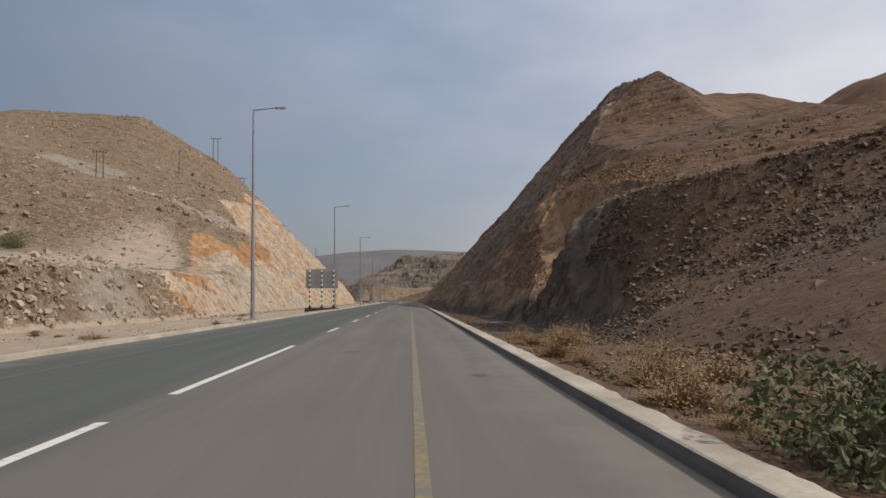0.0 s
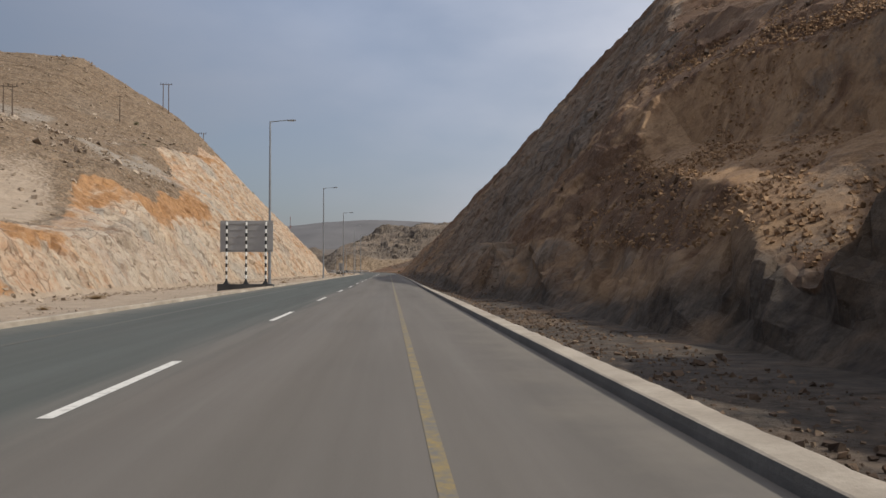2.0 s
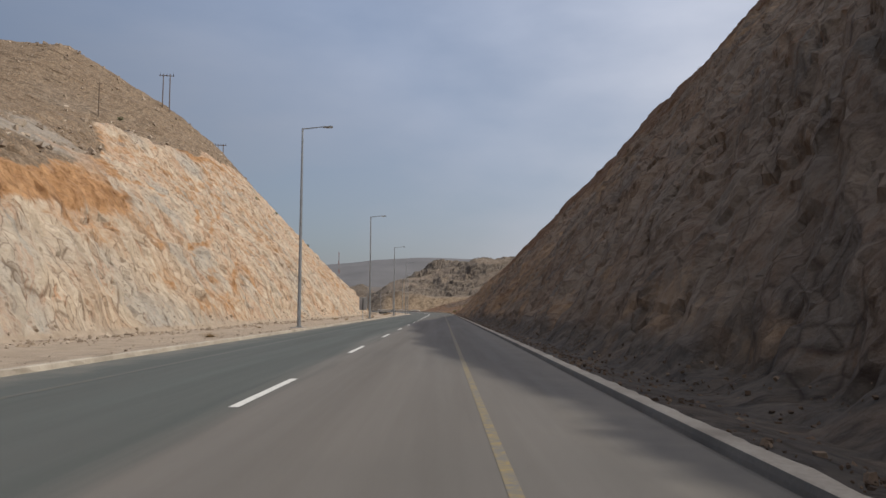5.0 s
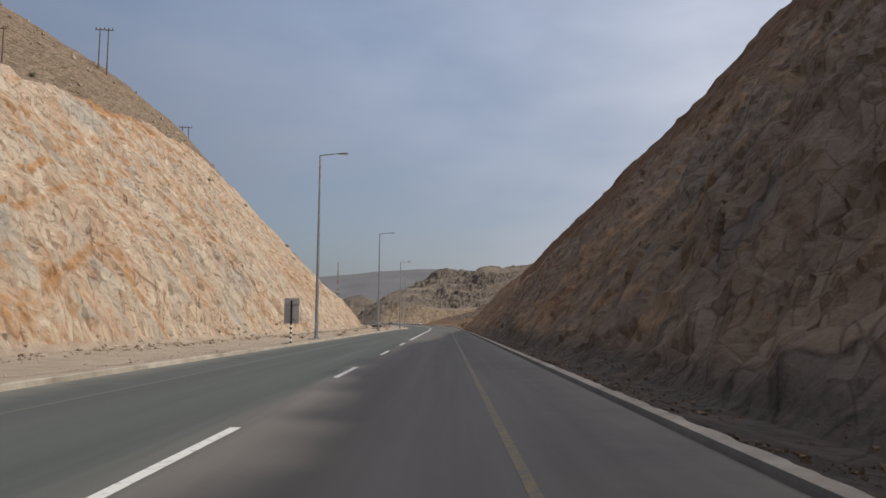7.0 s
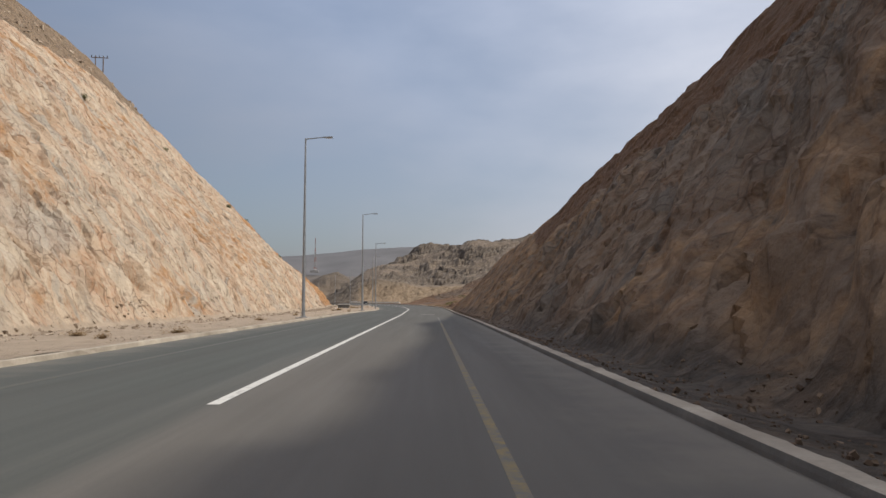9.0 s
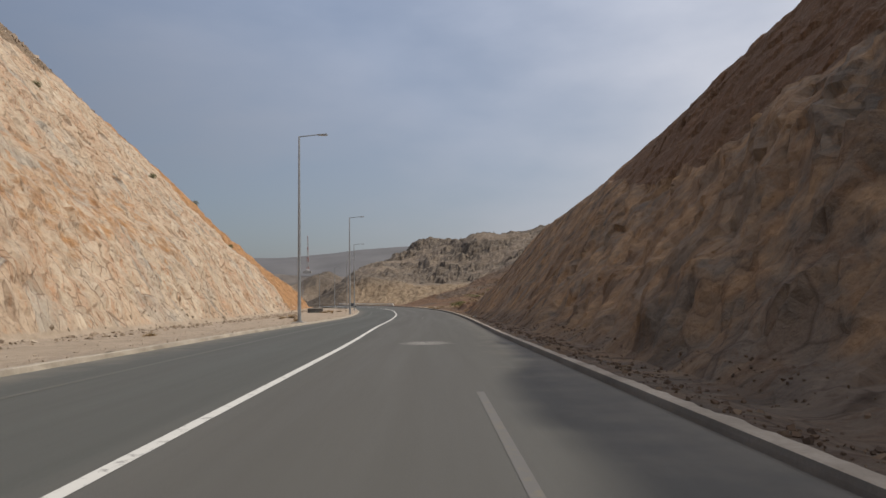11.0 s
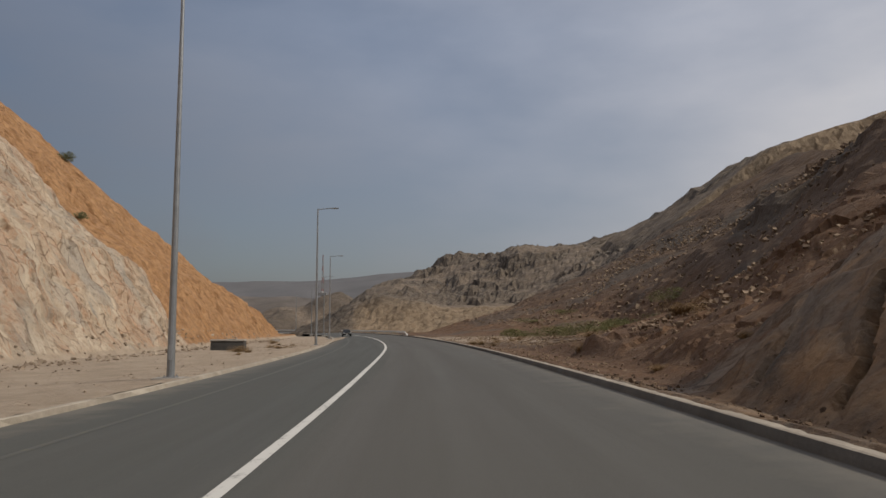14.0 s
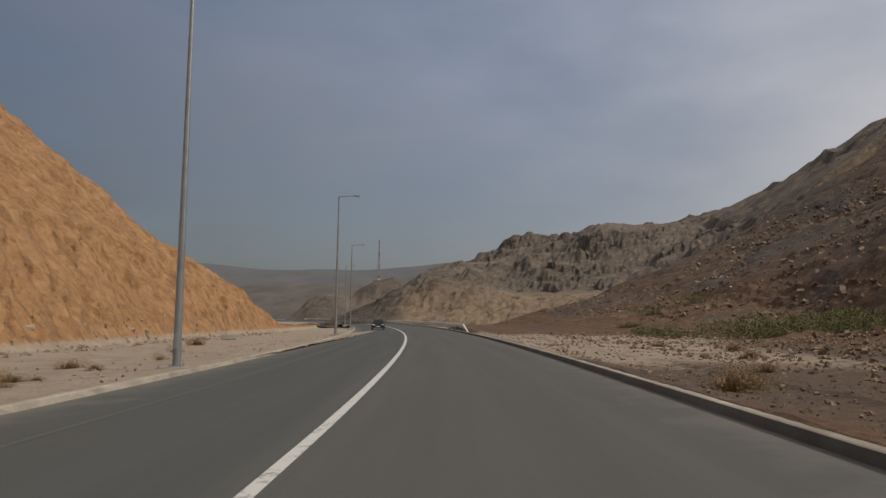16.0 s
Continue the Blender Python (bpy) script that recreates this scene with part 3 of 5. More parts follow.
    # a thick cover of brown soil over the rock
    cap = np.interp(y, [140, 165, 200, 242, 278, 297, 310, 318, 330], [44, 36, 23, 14.2, 8.8, 9.8, 11.4, 13.5, 24]) + 1.1 * fractal(np.stack([o * 0.12, y * 0.1, 0 * o], 1), 3, 61)
    soil = np.maximum(soil, smooth(-0.35, 0.35, z - cap) * smooth(135, 150, y) * (1 - smooth(322, 332, y)))
    z = z - 0.35 * smooth(-0.2, 0.5, z - cap) * smooth(180, 210, y) * (1 - smooth(318, 326, y))
    rubble = smooth(12.8, 14.6, o + 0.8 * wob) * (1 - smooth(21, 26, y + 2 * wob))
    soil = np.maximum(soil, 0.95 * rubble)
    sand = (1 - smooth(-0.1, 0.5, z - verge)) * (0.1 * smooth(60, 90, y) + 0.15 * smooth(348, 365, y) + 0.7 * smooth(402, 414, y + 3 * wob) * (1 - smooth(452, 470, y)))
    ochre = (0.9 * smooth(50, 58, y) * (1 - smooth(70, 82, y)) * smooth(2, 5, z) + 0.42 * smooth(36, 44, y) * (1 - smooth(78, 95, y))) + 0.45 * smooth(0.2, 0.45, fractal(np.stack([o * 0.08, y * 0.045, z * 0.06], 1), 3, 21)) 
    ochre = np.maximum(np.where(y > 225, np.maximum(0.6 * ochre, 0.5 * smooth(225, 270, y) * (1 - smooth(343, 350, y))), ochre), 0.62 * gravel)
    firm = smooth(0.0, 1.0, z - verge) * (1 - 0.78 * smooth(285, 315, y) * (1 - smooth(343, 351, y))) * (1 - 0.7 * gravel)
    firm = np.where(o > 30, 1.0, firm) * (1 - 0.3 * (1 - smooth(8, 18, y)))
    firm = firm * (1 - 0.75 * np.maximum(rubble, (1 - smooth(8, 16, y)) * smooth(0.3, 0.9, soil)))
    # dark rock, plus shade painted as colour on the near and far slopes
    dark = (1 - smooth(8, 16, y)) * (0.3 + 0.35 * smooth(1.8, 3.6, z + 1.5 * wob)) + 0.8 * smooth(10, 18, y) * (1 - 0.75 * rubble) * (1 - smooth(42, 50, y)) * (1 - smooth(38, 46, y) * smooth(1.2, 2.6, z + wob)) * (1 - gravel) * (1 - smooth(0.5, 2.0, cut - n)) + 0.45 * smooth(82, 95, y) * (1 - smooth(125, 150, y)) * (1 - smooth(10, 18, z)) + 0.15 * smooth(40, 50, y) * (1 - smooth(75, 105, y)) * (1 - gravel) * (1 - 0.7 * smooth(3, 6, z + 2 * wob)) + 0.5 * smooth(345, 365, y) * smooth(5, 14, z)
    # last term: shade of the ditch beside the road, painted as dark soil
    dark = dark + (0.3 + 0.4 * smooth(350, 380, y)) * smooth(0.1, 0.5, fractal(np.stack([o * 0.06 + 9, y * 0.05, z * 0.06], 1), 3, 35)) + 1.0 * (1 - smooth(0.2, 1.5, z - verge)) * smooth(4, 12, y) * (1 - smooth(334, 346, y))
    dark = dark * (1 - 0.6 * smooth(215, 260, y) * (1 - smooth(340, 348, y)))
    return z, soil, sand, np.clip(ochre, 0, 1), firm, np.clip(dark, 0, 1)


def crest_of(land):
    """Heights at which the steep cut ends below the gentler natural slope."""
    o = np.arange(12.0, 90.0)
    oo, yy = np.meshgrid(o, CREST_Y)
    z = land(oo.ravel(), yy.ravel())[0].reshape(oo.shape)
    gentle = np.diff(z, axis=1) < 0.7
    gentle[:, :12] = False
    at = np.argmax(gentle, axis=1)
    high = z[np.arange(len(CREST_Y)), at]
    return np.convolve(np.pad(high, 3, mode="edge"), np.ones(7) / 7, mode="valid")


LEFT_CREST = crest_of(left_land)


def sheet(name, xs, ys, zs, zone, material, label, category, flip=False, soft=False):
    """A mesh over a net of points, with its shares of soil, sand and ochre."""
    ny, nx = xs.shape
    me = bpy.data.meshes.new(name)
    me.vertices.add(ny * nx)
    me.vertices.foreach_set("co", np.stack([xs, ys, zs], -1).astype(np.float32).ravel())
    a = (np.arange(ny - 1)[:, None] * nx + np.arange(nx - 1)).ravel()
    quads = np.stack([a, a + 1, a + nx + 1, a + nx], 1)
    if flip:
        quads = quads[:, ::-1]
    me.loops.add(quads.size)
    me.loops.foreach_set("vertex_index", quads.ravel().astype(np.int32))
    me.polygons.add(len(quads))
    me.polygons.foreach_set("loop_start", (np.arange(len(quads)) * 4).astype(np.int32))
    me.polygons.foreach_set("use_smooth", np.full(len(quads), soft))
    me.update()
    me.validate()
    if zone is not None:
        at = me.attributes.new("zone", "FLOAT_COLOR", "POINT")
        at.data.foreach_set("color", np.concatenate([zone, np.zeros((*zone.shape[:2], 4 - zone.shape[2]))], -1).astype(np.float32).ravel())
    me.materials.append(material)
    return tagged(new(name, me), label, category, kind="structure")


def roughen(xs, ys, zs, zone, seed, turn, amount, crags=None):
    """Pushes the rock out along its normals: large blocks, small blocks, weathering."""
    gy = np.stack([np.gradient(a, axis=0) for a in (xs, ys, zs)], -1)
    gx = np.stack([np.gradient(a, axis=1) for a in (xs, ys, zs)], -1)
    n = np.cross(gx, gy)
    n /= np.linalg.norm(n, axis=-1, keepdims=True) + 1e-9
    n *= np.sign(n[..., 2:3] + 1e-9)
    p = np.stack([xs, ys, zs], -1).reshape(-1, 3)
    q = p @ np.array(Euler([radians(a) for a in turn]).to_matrix()).T
    q = q + 2.6 * np.stack([fractal(p * 0.03, 2, seed + 50 + i) for i in range(3)], 1) + 0.3 * np.stack([fractal(p * 0.3, 2, seed + 54 + i) for i in range(3)], 1)
    d = 0.95 * facet_noise(q * (0.10, 0.15, 0.06), seed) + 0.62 * facet_noise(q * (0.27, 0.38, 0.15), seed + 3) + 0.46 * facet_noise(q * (0.65, 0.9, 0.36), seed + 5) + 0.24 * facet_noise(q * (1.4, 1.8, 0.9), seed + 6)
    d = d + 0.45 * blocks(q * (0.2, 0.3, 0.1), seed + 7, 0.9, 0.12) + 0.26 * blocks(q * (0.6, 0.85, 0.36), seed + 11, 1.0, 0.2)
    # steep joints part the face into slanting ribs
    u = q[:, 1] * 0.42 + 0.5 * fractal(p * 0.12, 3, seed + 70)
    rib = np.floor(u)
    span = np.floor(q[:, 2] * 0.13 + 5 * scramble(rib, 0 * rib, 0 * rib, seed + 71))
    part_of = u - rib
    d = d + 0.5 * (scramble(rib, span, 0 * rib, seed + 72) - 0.5) + 0.35 * (part_of - 0.5) * (scramble(rib, span, 0 * rib, seed + 73) - 0.3) - 0.22 * np.clip(1 - np.minimum(part_of, 1 - part_of) / 0.07, 0, 1)
    shelf = (xs < 0) * smooth(92, 105, ys) * (1 - smooth(200, 215, ys))
    d = d + shelf.ravel() * (0.7 * (1 - smooth(8.2, 8.7, p[:, 2] + 0.3 * fractal(p * 0.2, 2, seed + 74))) - 0.35)
    red = zone[..., 0].ravel()
    amount = np.broadcast_to(amount, xs.shape)
    gullies = smooth(285, 310, ys) * (1 - smooth(342, 348, ys)) * smooth(0, 6, xs)
    ledge = p[:, 2] * 0.35 + 0.9 * fractal(p * 0.06, 3, seed + 33)
    soft = 0.7 * fractal(p * 0.09, 4, seed + 30, 0.55) + 0.4 * blocks(p * (0.14, 0.14, 0.3), seed + 31, 0.7, 0.2) + 0.35 * blocks(p * (0.45, 0.45, 0.9), seed + 32, 0.8, 0.1)
    soft = soft + 0.5 * (ledge - np.floor(ledge)) * smooth(0.0, 0.5, fractal(p * 0.05, 2, seed + 34))
    flat = 0.05 * fractal(p * 0.5, 4, seed + 40)
    d = d * (1 - red) + soft * red
    gully = np.abs(((p[:, 1] - 0.8 * p[:, 2] + 1.3 * fractal(p * 0.05, 3, seed + 60)) / 3.7) % 1.0 - 0.5) * 2
    groove = gullies.ravel() * np.clip(gully - 0.87, 0, 1) * 7.7 * smooth(-0.25, 0.25, fractal(p * (0.1, 0.1, 0.2), 3, seed + 61))
    if crags is not None:
        d = d + np.ravel(crags) * (1.6 * blocks(p * (0.07, 0.07, 0.11), seed + 80, 0.9, 0.1) + 0.8 * blocks(p * (0.2, 0.2, 0.3), seed + 81, 1.0, 0.1) + 0.9 * fractal(p * 0.05, 3, seed + 82))
    d = d * np.ravel(amount) + flat - 2.0 * groove * smooth(0.02, 0.12, np.ravel(amount))
    d = d.reshape(xs.shape)[..., None]
    return xs + n[..., 0] * d[..., 0], ys + n[..., 1] * d[..., 0], zs + n[..., 2] * d[..., 0]


def spread(*runs):
    """Numbers from run to run, each (start, end, step)."""
    return np.concatenate([np.arange(a, b, s) for a, b, s in runs])


def hillside(name, land, sgn, offs, ys, material, seed, turn, amount, label):
    o, y = np.meshgrid(offs, ys)
    z, soil, sand, ochre, firm, dark = (a.reshape(o.shape) for a in land(o.ravel(), y.ravel()))
    x = centre(y) + sgn * o
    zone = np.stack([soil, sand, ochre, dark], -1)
    crags = smooth(385, 430, y) * smooth(6, 13, z) * smooth(28, 45, o) * (0.3 + 1.2 * smooth(0.05, 0.35, fractal(np.stack([x, y, z], -1).reshape(-1, 3) * (0.03, 0.03, 0.06), 3, seed + 90).reshape(x.shape))) if sgn > 0 else None
    x2, y2, z2 = roughen(x, y, z, zone, seed, turn, amount * firm, crags)
    return sheet(name, x2, y2, z2, zone, material, label, "hillside", flip=sgn < 0)


hillside("cutting_left", left_land, -1, spread((6.05, 19, 0.8), (19, 46, 0.23), (46, 90, 0.7), (90, 230, 2.2)), spread((-84, 50, 0.9), (50, 430, 0.3), (430, 490, 0.45), (490, 524, 1.0)),
         MAT_LEFT, 100, (14, 0, 8), 0.55, "pale cream and orange blasted rock face below a stony brown hill")
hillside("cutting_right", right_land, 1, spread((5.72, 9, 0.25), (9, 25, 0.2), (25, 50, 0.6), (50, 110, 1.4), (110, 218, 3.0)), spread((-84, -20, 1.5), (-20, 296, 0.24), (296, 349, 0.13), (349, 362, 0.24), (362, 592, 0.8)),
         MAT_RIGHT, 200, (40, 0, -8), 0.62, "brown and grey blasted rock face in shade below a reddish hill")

fx, fy = np.meshgrid(spread((-75, 60, 1.2), (60, 200, 4.0)), spread((588, 612, 0.8), (612, 860, 3.0)))
fz = np.where(fx < -60, -1.0, grid_height(FAR_HILL, FAR_X, FAR_Y, fx.ravel(), fy.ravel()).reshape(fx.shape))
fz = np.where(fy < 592, -1.0, fz)
fpts = np.stack([fx, fy, fz], -1).reshape(-1, 3)
outcrop = smooth(0.0, 0.3, fractal(fpts * (0.035, 0.035, 0.07), 3, 305)).reshape(fx.shape)
fdark = 0.75 * outcrop * smooth(6, 14, fz)
# alpha also paints the shade of the left face, besides the dark outcrops
fzone = np.stack([0.6 * smooth(604, 612, fy) * (1 - 0.8 * outcrop), 0 * fx, (1 - smooth(606, 612, fy)) * smooth(-44, -34, fx), np.maximum(fdark, (1 - smooth(-44, -34, fx)))], -1)
sheet("far_hill", *roughen(fx, fy, fz, fzone, 300, (20, 0, -10), 0.45 + 0.35 * smooth(610, 625, fy), smooth(608, 622, fy) * (0.5 + 1.3 * outcrop)), fzone, MAT_FAR, "rugged brown rock hill with a cut face beside the bend", "hill")


# ---- road ----
def centre_line():
    """Points and headings every two metres: straight, then a long bend to the left, then a sharper one."""
    pts, x, y, a = [], FIRST_X, -80.0, 0.0
    for i in range(520):
        pts.append((x, y, a))
        k = 0.0 if y < CURVE_Y else 1 / CURVE_R if y < 600 else 1 / 240.0
        if a > 1.5:
            k = 0.0
        a += 2 * k
        x, y = x - 2 * math.sin(a - k), y + 2 * math.cos(a - k)
    return np.array(pts)


LINE = centre_line()


def along(s):
    """Place and heading of the centre line s metres from its start at y = -80."""
    i = s / 2.0
    return [float(np.interp(i, np.arange(len(LINE)), LINE[:, c])) for c in range(3)]


def kerb_drift(y):
    return 0.05 + 0.19 * float(smooth(70.0, 130.0, y)) - 0.34 * float(smooth(235.0, 275.0, y))


def kerb_high(y):
    return 0.62 - 0.12 * float(smooth(70.0, 120.0, y)) + 0.14 * float(smooth(235.0, 275.0, y))


def kerb_wide(y):
    return 0.13 * (1 - float(smooth(50.0, 80.0, y))) - 0.09 * float(smooth(235.0, 275.0, y))


def stripe_drift(y):
    return -0.36 * float(smooth(262.0, 292.0, y) * (1 - smooth(350.0, 395.0, y)))


def strip(name, material, label, category, profile, start, end, step=2.0, kind="structure", lift=0.0, parent=None, wobble=0.0, drift=None):
    """A band swept along the road; profile: (offset to the right, height)."""
    bm = bmesh.new()
    uvs = bm.loops.layers.uv.new()
    rings, s = [], start
    n = max(1, round((end - start) / step))
    for i in range(n + 1):
        s = start + (end - start) * i / n
        x, y, a = along(s)
        ring = []
        for j, (o, h) in enumerate(profile):
            o += drift(y) if drift else 0.0
            if drift is kerb_drift:
                o += kerb_wide(y) if j >= 2 and wobble else 0.0
                h *= kerb_high(y) if h > 0 else 1.0
            w = wobble * 1.3 * j / (len(profile) - 1) * (noise.noise((s * 1.3, j * 3.1, o)) + 0.7 * noise.noise((s * 4.7, j * 5.3, 2.0))) if wobble else 0.0
            ring.append((bm.verts.new((x + (o + w) * math.cos(a), y + (o + w) * math.sin(a), float(road_z(o, y)) + h + lift + 0.3 * w)), o, s))
        rings.append(ring)
    for r0, r1 in zip(rings, rings[1:]):
        for j in range(len(profile) - 1):
            quad = (r0[j], r0[j + 1], r1[j + 1], r1[j])
            face = bm.faces.new([v[0] for v in quad])
            for loop, v in zip(face.loops, quad):
                loop[uvs].uv = (v[1], v[2])
    me = bpy.data.meshes.new(name)
    bm.to_mesh(me)
    bm.free()
    me.materials.append(material)
    ob = new(name, me)
    if parent:
        ob.parent = parent
        return ob
    return tagged(ob, label, category, kind=kind)


END = 1030
road = strip("road", MAT_ROAD, "grey two-lane asphalt road with worn wheel tracks", "road", [(-6.0, -0.02), (-5.8, 0), (-4, 0), (-2, 0), (0, 0), (2, 0), (4, 0), (5.85, 0), (5.95, -0.02)], 0, END)
kerb = strip("kerb_right", MAT_KERB, "long pale concrete kerb with a darker face and chipped outer edge", "kerb", [(5.63, 0.21), (5.66, 0.23), (5.84, 0.235), (5.89, 0.20), (6.0, -0.2)], 0, END, 0.25, wobble=0.05, drift=kerb_drift)
# the road-side face gets a darker concrete than the top
strip("kerb_face", MAT_DARKCONC, "", "", [(5.60, -0.03), (5.612, 0.10), (5.63, 0.212)], 0, END, 2.0, parent=kerb, drift=kerb_drift)
kerb_l = [(-6.25, 0.06), (-6.2, 0.12), (-5.98, 0.13), (-5.95, 0.11), (-5.93, -0.02)]
strip("kerb_left", MAT_KERB, "low pale concrete kerb half covered with sand", "kerb", kerb_l, 0, END, 0.5, wobble=0.03)


def s_of(y):
    return y + 80.0


marks = []
for a, b in [(-40, -25), (-22.5, -10.3), (-7.7, 4.2)] + [(13.9 + 14.08 * i, 18.5 + 14.08 * i) for i in range(13)]:
    marks.append((a, b))
for a, b in marks:
    strip("centre_dash", MAT_WHITE, "", "", [(-0.075, 0.004), (0.075, 0.004)], s_of(a), s_of(b), 1.0, parent=road)
strip("centre_stripe", MAT_WHITE, "", "", [(-0.085, 0.004), (0.085, 0.004)], s_of(195.9), END, parent=road, drift=stripe_drift)
strip("edge_stripe", MAT_YELLOW, "", "", [(3.48, 0.004), (3.60, 0.004)], 0, s_of(235), parent=road)
strip("edge_stripe", MAT_GHOST, "", "", [(3.48, 0.004), (3.60, 0.004)], s_of(235), s_of(252), parent=road)
strip("edge_stripe", MAT_DIM, "", "", [(-3.9, 0.004), (-3.76, 0.004)], 0, END, parent=road)

# ---- ground to the horizon ----
gx, gy = np.meshgrid(spread((-3600, -400, 160), (-400, 400, 14), (400, 3700, 160)), spread((-900, -100, 80), (-100, 1100, 14), (1100, 4600, 180)))
gz = np.full(gx.shape, -1.4)
gz = gz + 1.22 * smooth(575, 600, gy) * (1 - smooth(60, 200, np.abs(gx + 90)))
gz = gz - 9.0 * smooth(-45, -130, gx) * smooth(470, 560, gy) * (1 - smooth(640, 760, gy))
ground = sheet("ground", gx, gy, gz, np.stack([0 * gx, 1 + 0 * gx, 0 * gx], -1), MAT_FAR, "dusty sand and gravel plain between the hills", "ground")


# ---- helpers for things ----
def part(name, bm, material, parent, label="", m=None):
    """Links a bmesh as one mesh under a thing or a part."""
    me = bpy.data.meshes.new(name)
    bm.normal_update()
    bm.to_mesh(me)
    bm.free()
    me.materials.append(material)
    ob = new(name, me)
    ob.parent = parent
    if m:
        ob.matrix_basis = m
    return tagged(ob, label) if label else ob


def thing(name, m, label, category, group="", kind=""):
    ob = new(name)
    ob.empty_display_size = 0.2
    ob.matrix_basis = m
    return tagged(ob, label, category, group, kind)


def box(sx, sy, sz, at=(0, 0, 0), bevel=0.0, bm=None):
    """A box whose underside's middle is at that place."""
    bm = bm or bmesh.new()
    made = bmesh.ops.create_cube(bm, size=1, matrix=Matrix.Translation((at[0], at[1], at[2] + sz / 2)) @ Matrix.Diagonal((sx, sy, sz, 1)))
    if bevel:
        edges = list({e for v in made["verts"] for e in v.link_edges})
        bmesh.ops.bevel(bm, geom=edges, offset=bevel, segments=2, affect="EDGES")
    return bm


def rod(a, b, r0, r1=None, sides=10, bm=None):
    """A tapered rod from a to b."""
    bm = bm or bmesh.new()
    a, b = Vector(a), Vector(b)
    d = b - a
    m = Matrix.Translation((a + b) / 2) @ d.to_track_quat("Z", "Y").to_matrix().to_4x4()
    bmesh.ops.create_cone(bm, cap_ends=True, segments=sides, radius1=r0, radius2=r0 if r1 is None else r1, depth=d.length, matrix=m)
    return bm


def on_road(y, o):
    """Place and heading at an offset from the centre line."""
    x, yy, a = along(s_of(y))
    return x + o * math.cos(a), yy + o * math.sin(a), a


def left_z(x, y):
    return float(left_land(np.array([float(centre(y)) - x]), np.array([float(y)]))[0][0])


def right_z(x, y):
    return float(right_land(np.array([x - float(centre(y))]), np.array([float(y)]))[0][0])


# ---- street lamps ----
def street_lamp(m):
    lamp = thing("street_lamp", m, "tall grey steel street lamp with one arm, on the sandy verge", "street lamp", "street lamps along the road")
    part("footing", box(1.0, 1.0, 0.5, (0, 0, -0.38), 0.03), MAT_CONC, lamp, "square concrete footing")
    part("base_plate", box(0.42, 0.42, 0.03, (0, 0, 0.12), 0.006), MAT_STEEL, lamp)
    for sx in (-1, 1):
        for sy in (-1, 1):
            part("anchor_bolt", rod((0.16 * sx, 0.16 * sy, 0.15), (0.16 * sx, 0.16 * sy, 0.21), 0.02, None, 6), MAT_STEEL, lamp)
    pole = part("pole", rod((0, 0, 0.15), (0, 0, 13.75), 0.135, 0.06, 12), MAT_STEEL, lamp)
    part("access_door", box(0.11, 0.02, 0.5, (0, -0.132, 0.7), 0.005), MAT_LAMP, pole)
    part("arm", rod((0, 0, 13.7), (1.45, 0, 13.86), 0.045, 0.035, 8), MAT_STEEL, lamp)
    head = box(0.72, 0.3, 0.12, (1.72, 0, 13.8), 0.04)
    for v in head.verts:
        if v.co.x < 1.7 and v.co.z > 13.86:
            v.co.z -= 0.04
    head = part("lamp_head", head, MAT_LAMP, lamp)
    part("lens", box(0.5, 0.22, 0.03, (1.78, 0, 13.775), 0.01), MAT_GLASS, head)
    return lamp


first_lamp = None
for y in (-21.0, 31.9, 86.7, 140.5, 192.5, 245.2, 297.3, 351.5, 404.2, 457.0, 510.0, 563.0, 616.0):
    x, yy, a = on_road(y, -6.72)
    m = pose(x, yy, float(road_z(-6.7, y)) + 0.03, 0, 0, math.degrees(a))
    if first_lamp is None:
        first_lamp = street_lamp(m)
    else:
        copy_thing(first_lamp, m)


# ---- road signs seen from behind ----
def striped_post(parent, x, y, z0, z1, r, band):
    """A post ringed in black and white."""
    post = part("post", rod((x, y, z0), (x, y, z1), r, None, 12), MAT_BLACK, parent, "black and white ringed post")
    z, light = z0 + band, True
    while z < z1 - 0.05:
        if light:
            part("ring", rod((x, y, z), (x, y, min(z + band, z1 - 0.02)), r + 0.004, None, 12), MAT_STRIPE, post)
        z, light = z + band, not light


big = thing("road_sign", pose(-11.55, 83.6, -0.15, 0, 0, -4), "large road sign with bare grey back on three ringed posts", "road sign")
part("plinth", box(4.3, 0.9, 1.0, (0, 0, -0.58), 0.03), MAT_TAR, big, "black tarred concrete plinth")
board = part("board", box(4.2, 0.05, 2.5, (0, 0.14, 2.95), 0.01), MAT_BACK, big)
for i in range(5):
    part("rail", box(4.1, 0.04, 0.06, (0, 0.1, 3.1 + 0.52 * i)), MAT_BACK, board)
for dx in (-1.55, 0.0, 1.55):
    shoe = bmesh.new()
    bmesh.ops.create_cone(shoe, cap_ends=True, segments=4, radius1=0.3, radius2=0.1, depth=0.26, matrix=pose(dx, 0, 0.55, 0, 0, 45))
    part("post_shoe", shoe, MAT_BLACK, big)
    striped_post(big, dx, 0.0, 0.55, 5.4, 0.075, 0.3)

small = thing("road_sign", pose(-10.1, 182.6, -0.05, 0, 0, -3), "small upright road sign with grey back on one ringed post", "road sign")
part("plinth", box(1.0, 0.6, 0.25, (0, 0, -0.12), 0.02), MAT_TAR, small, "low dark concrete plinth")
board = part("board", box(0.92, 0.03, 1.55, (0, 0.08, 1.3), 0.01), MAT_BACK, small)
for z in (1.6, 2.5):
    part("rail", box(0.86, 0.04, 0.05, (0, 0.05, z)), MAT_BACK, board)
striped_post(small, 0, 0, 0.1, 1.25, 0.055, 0.14)
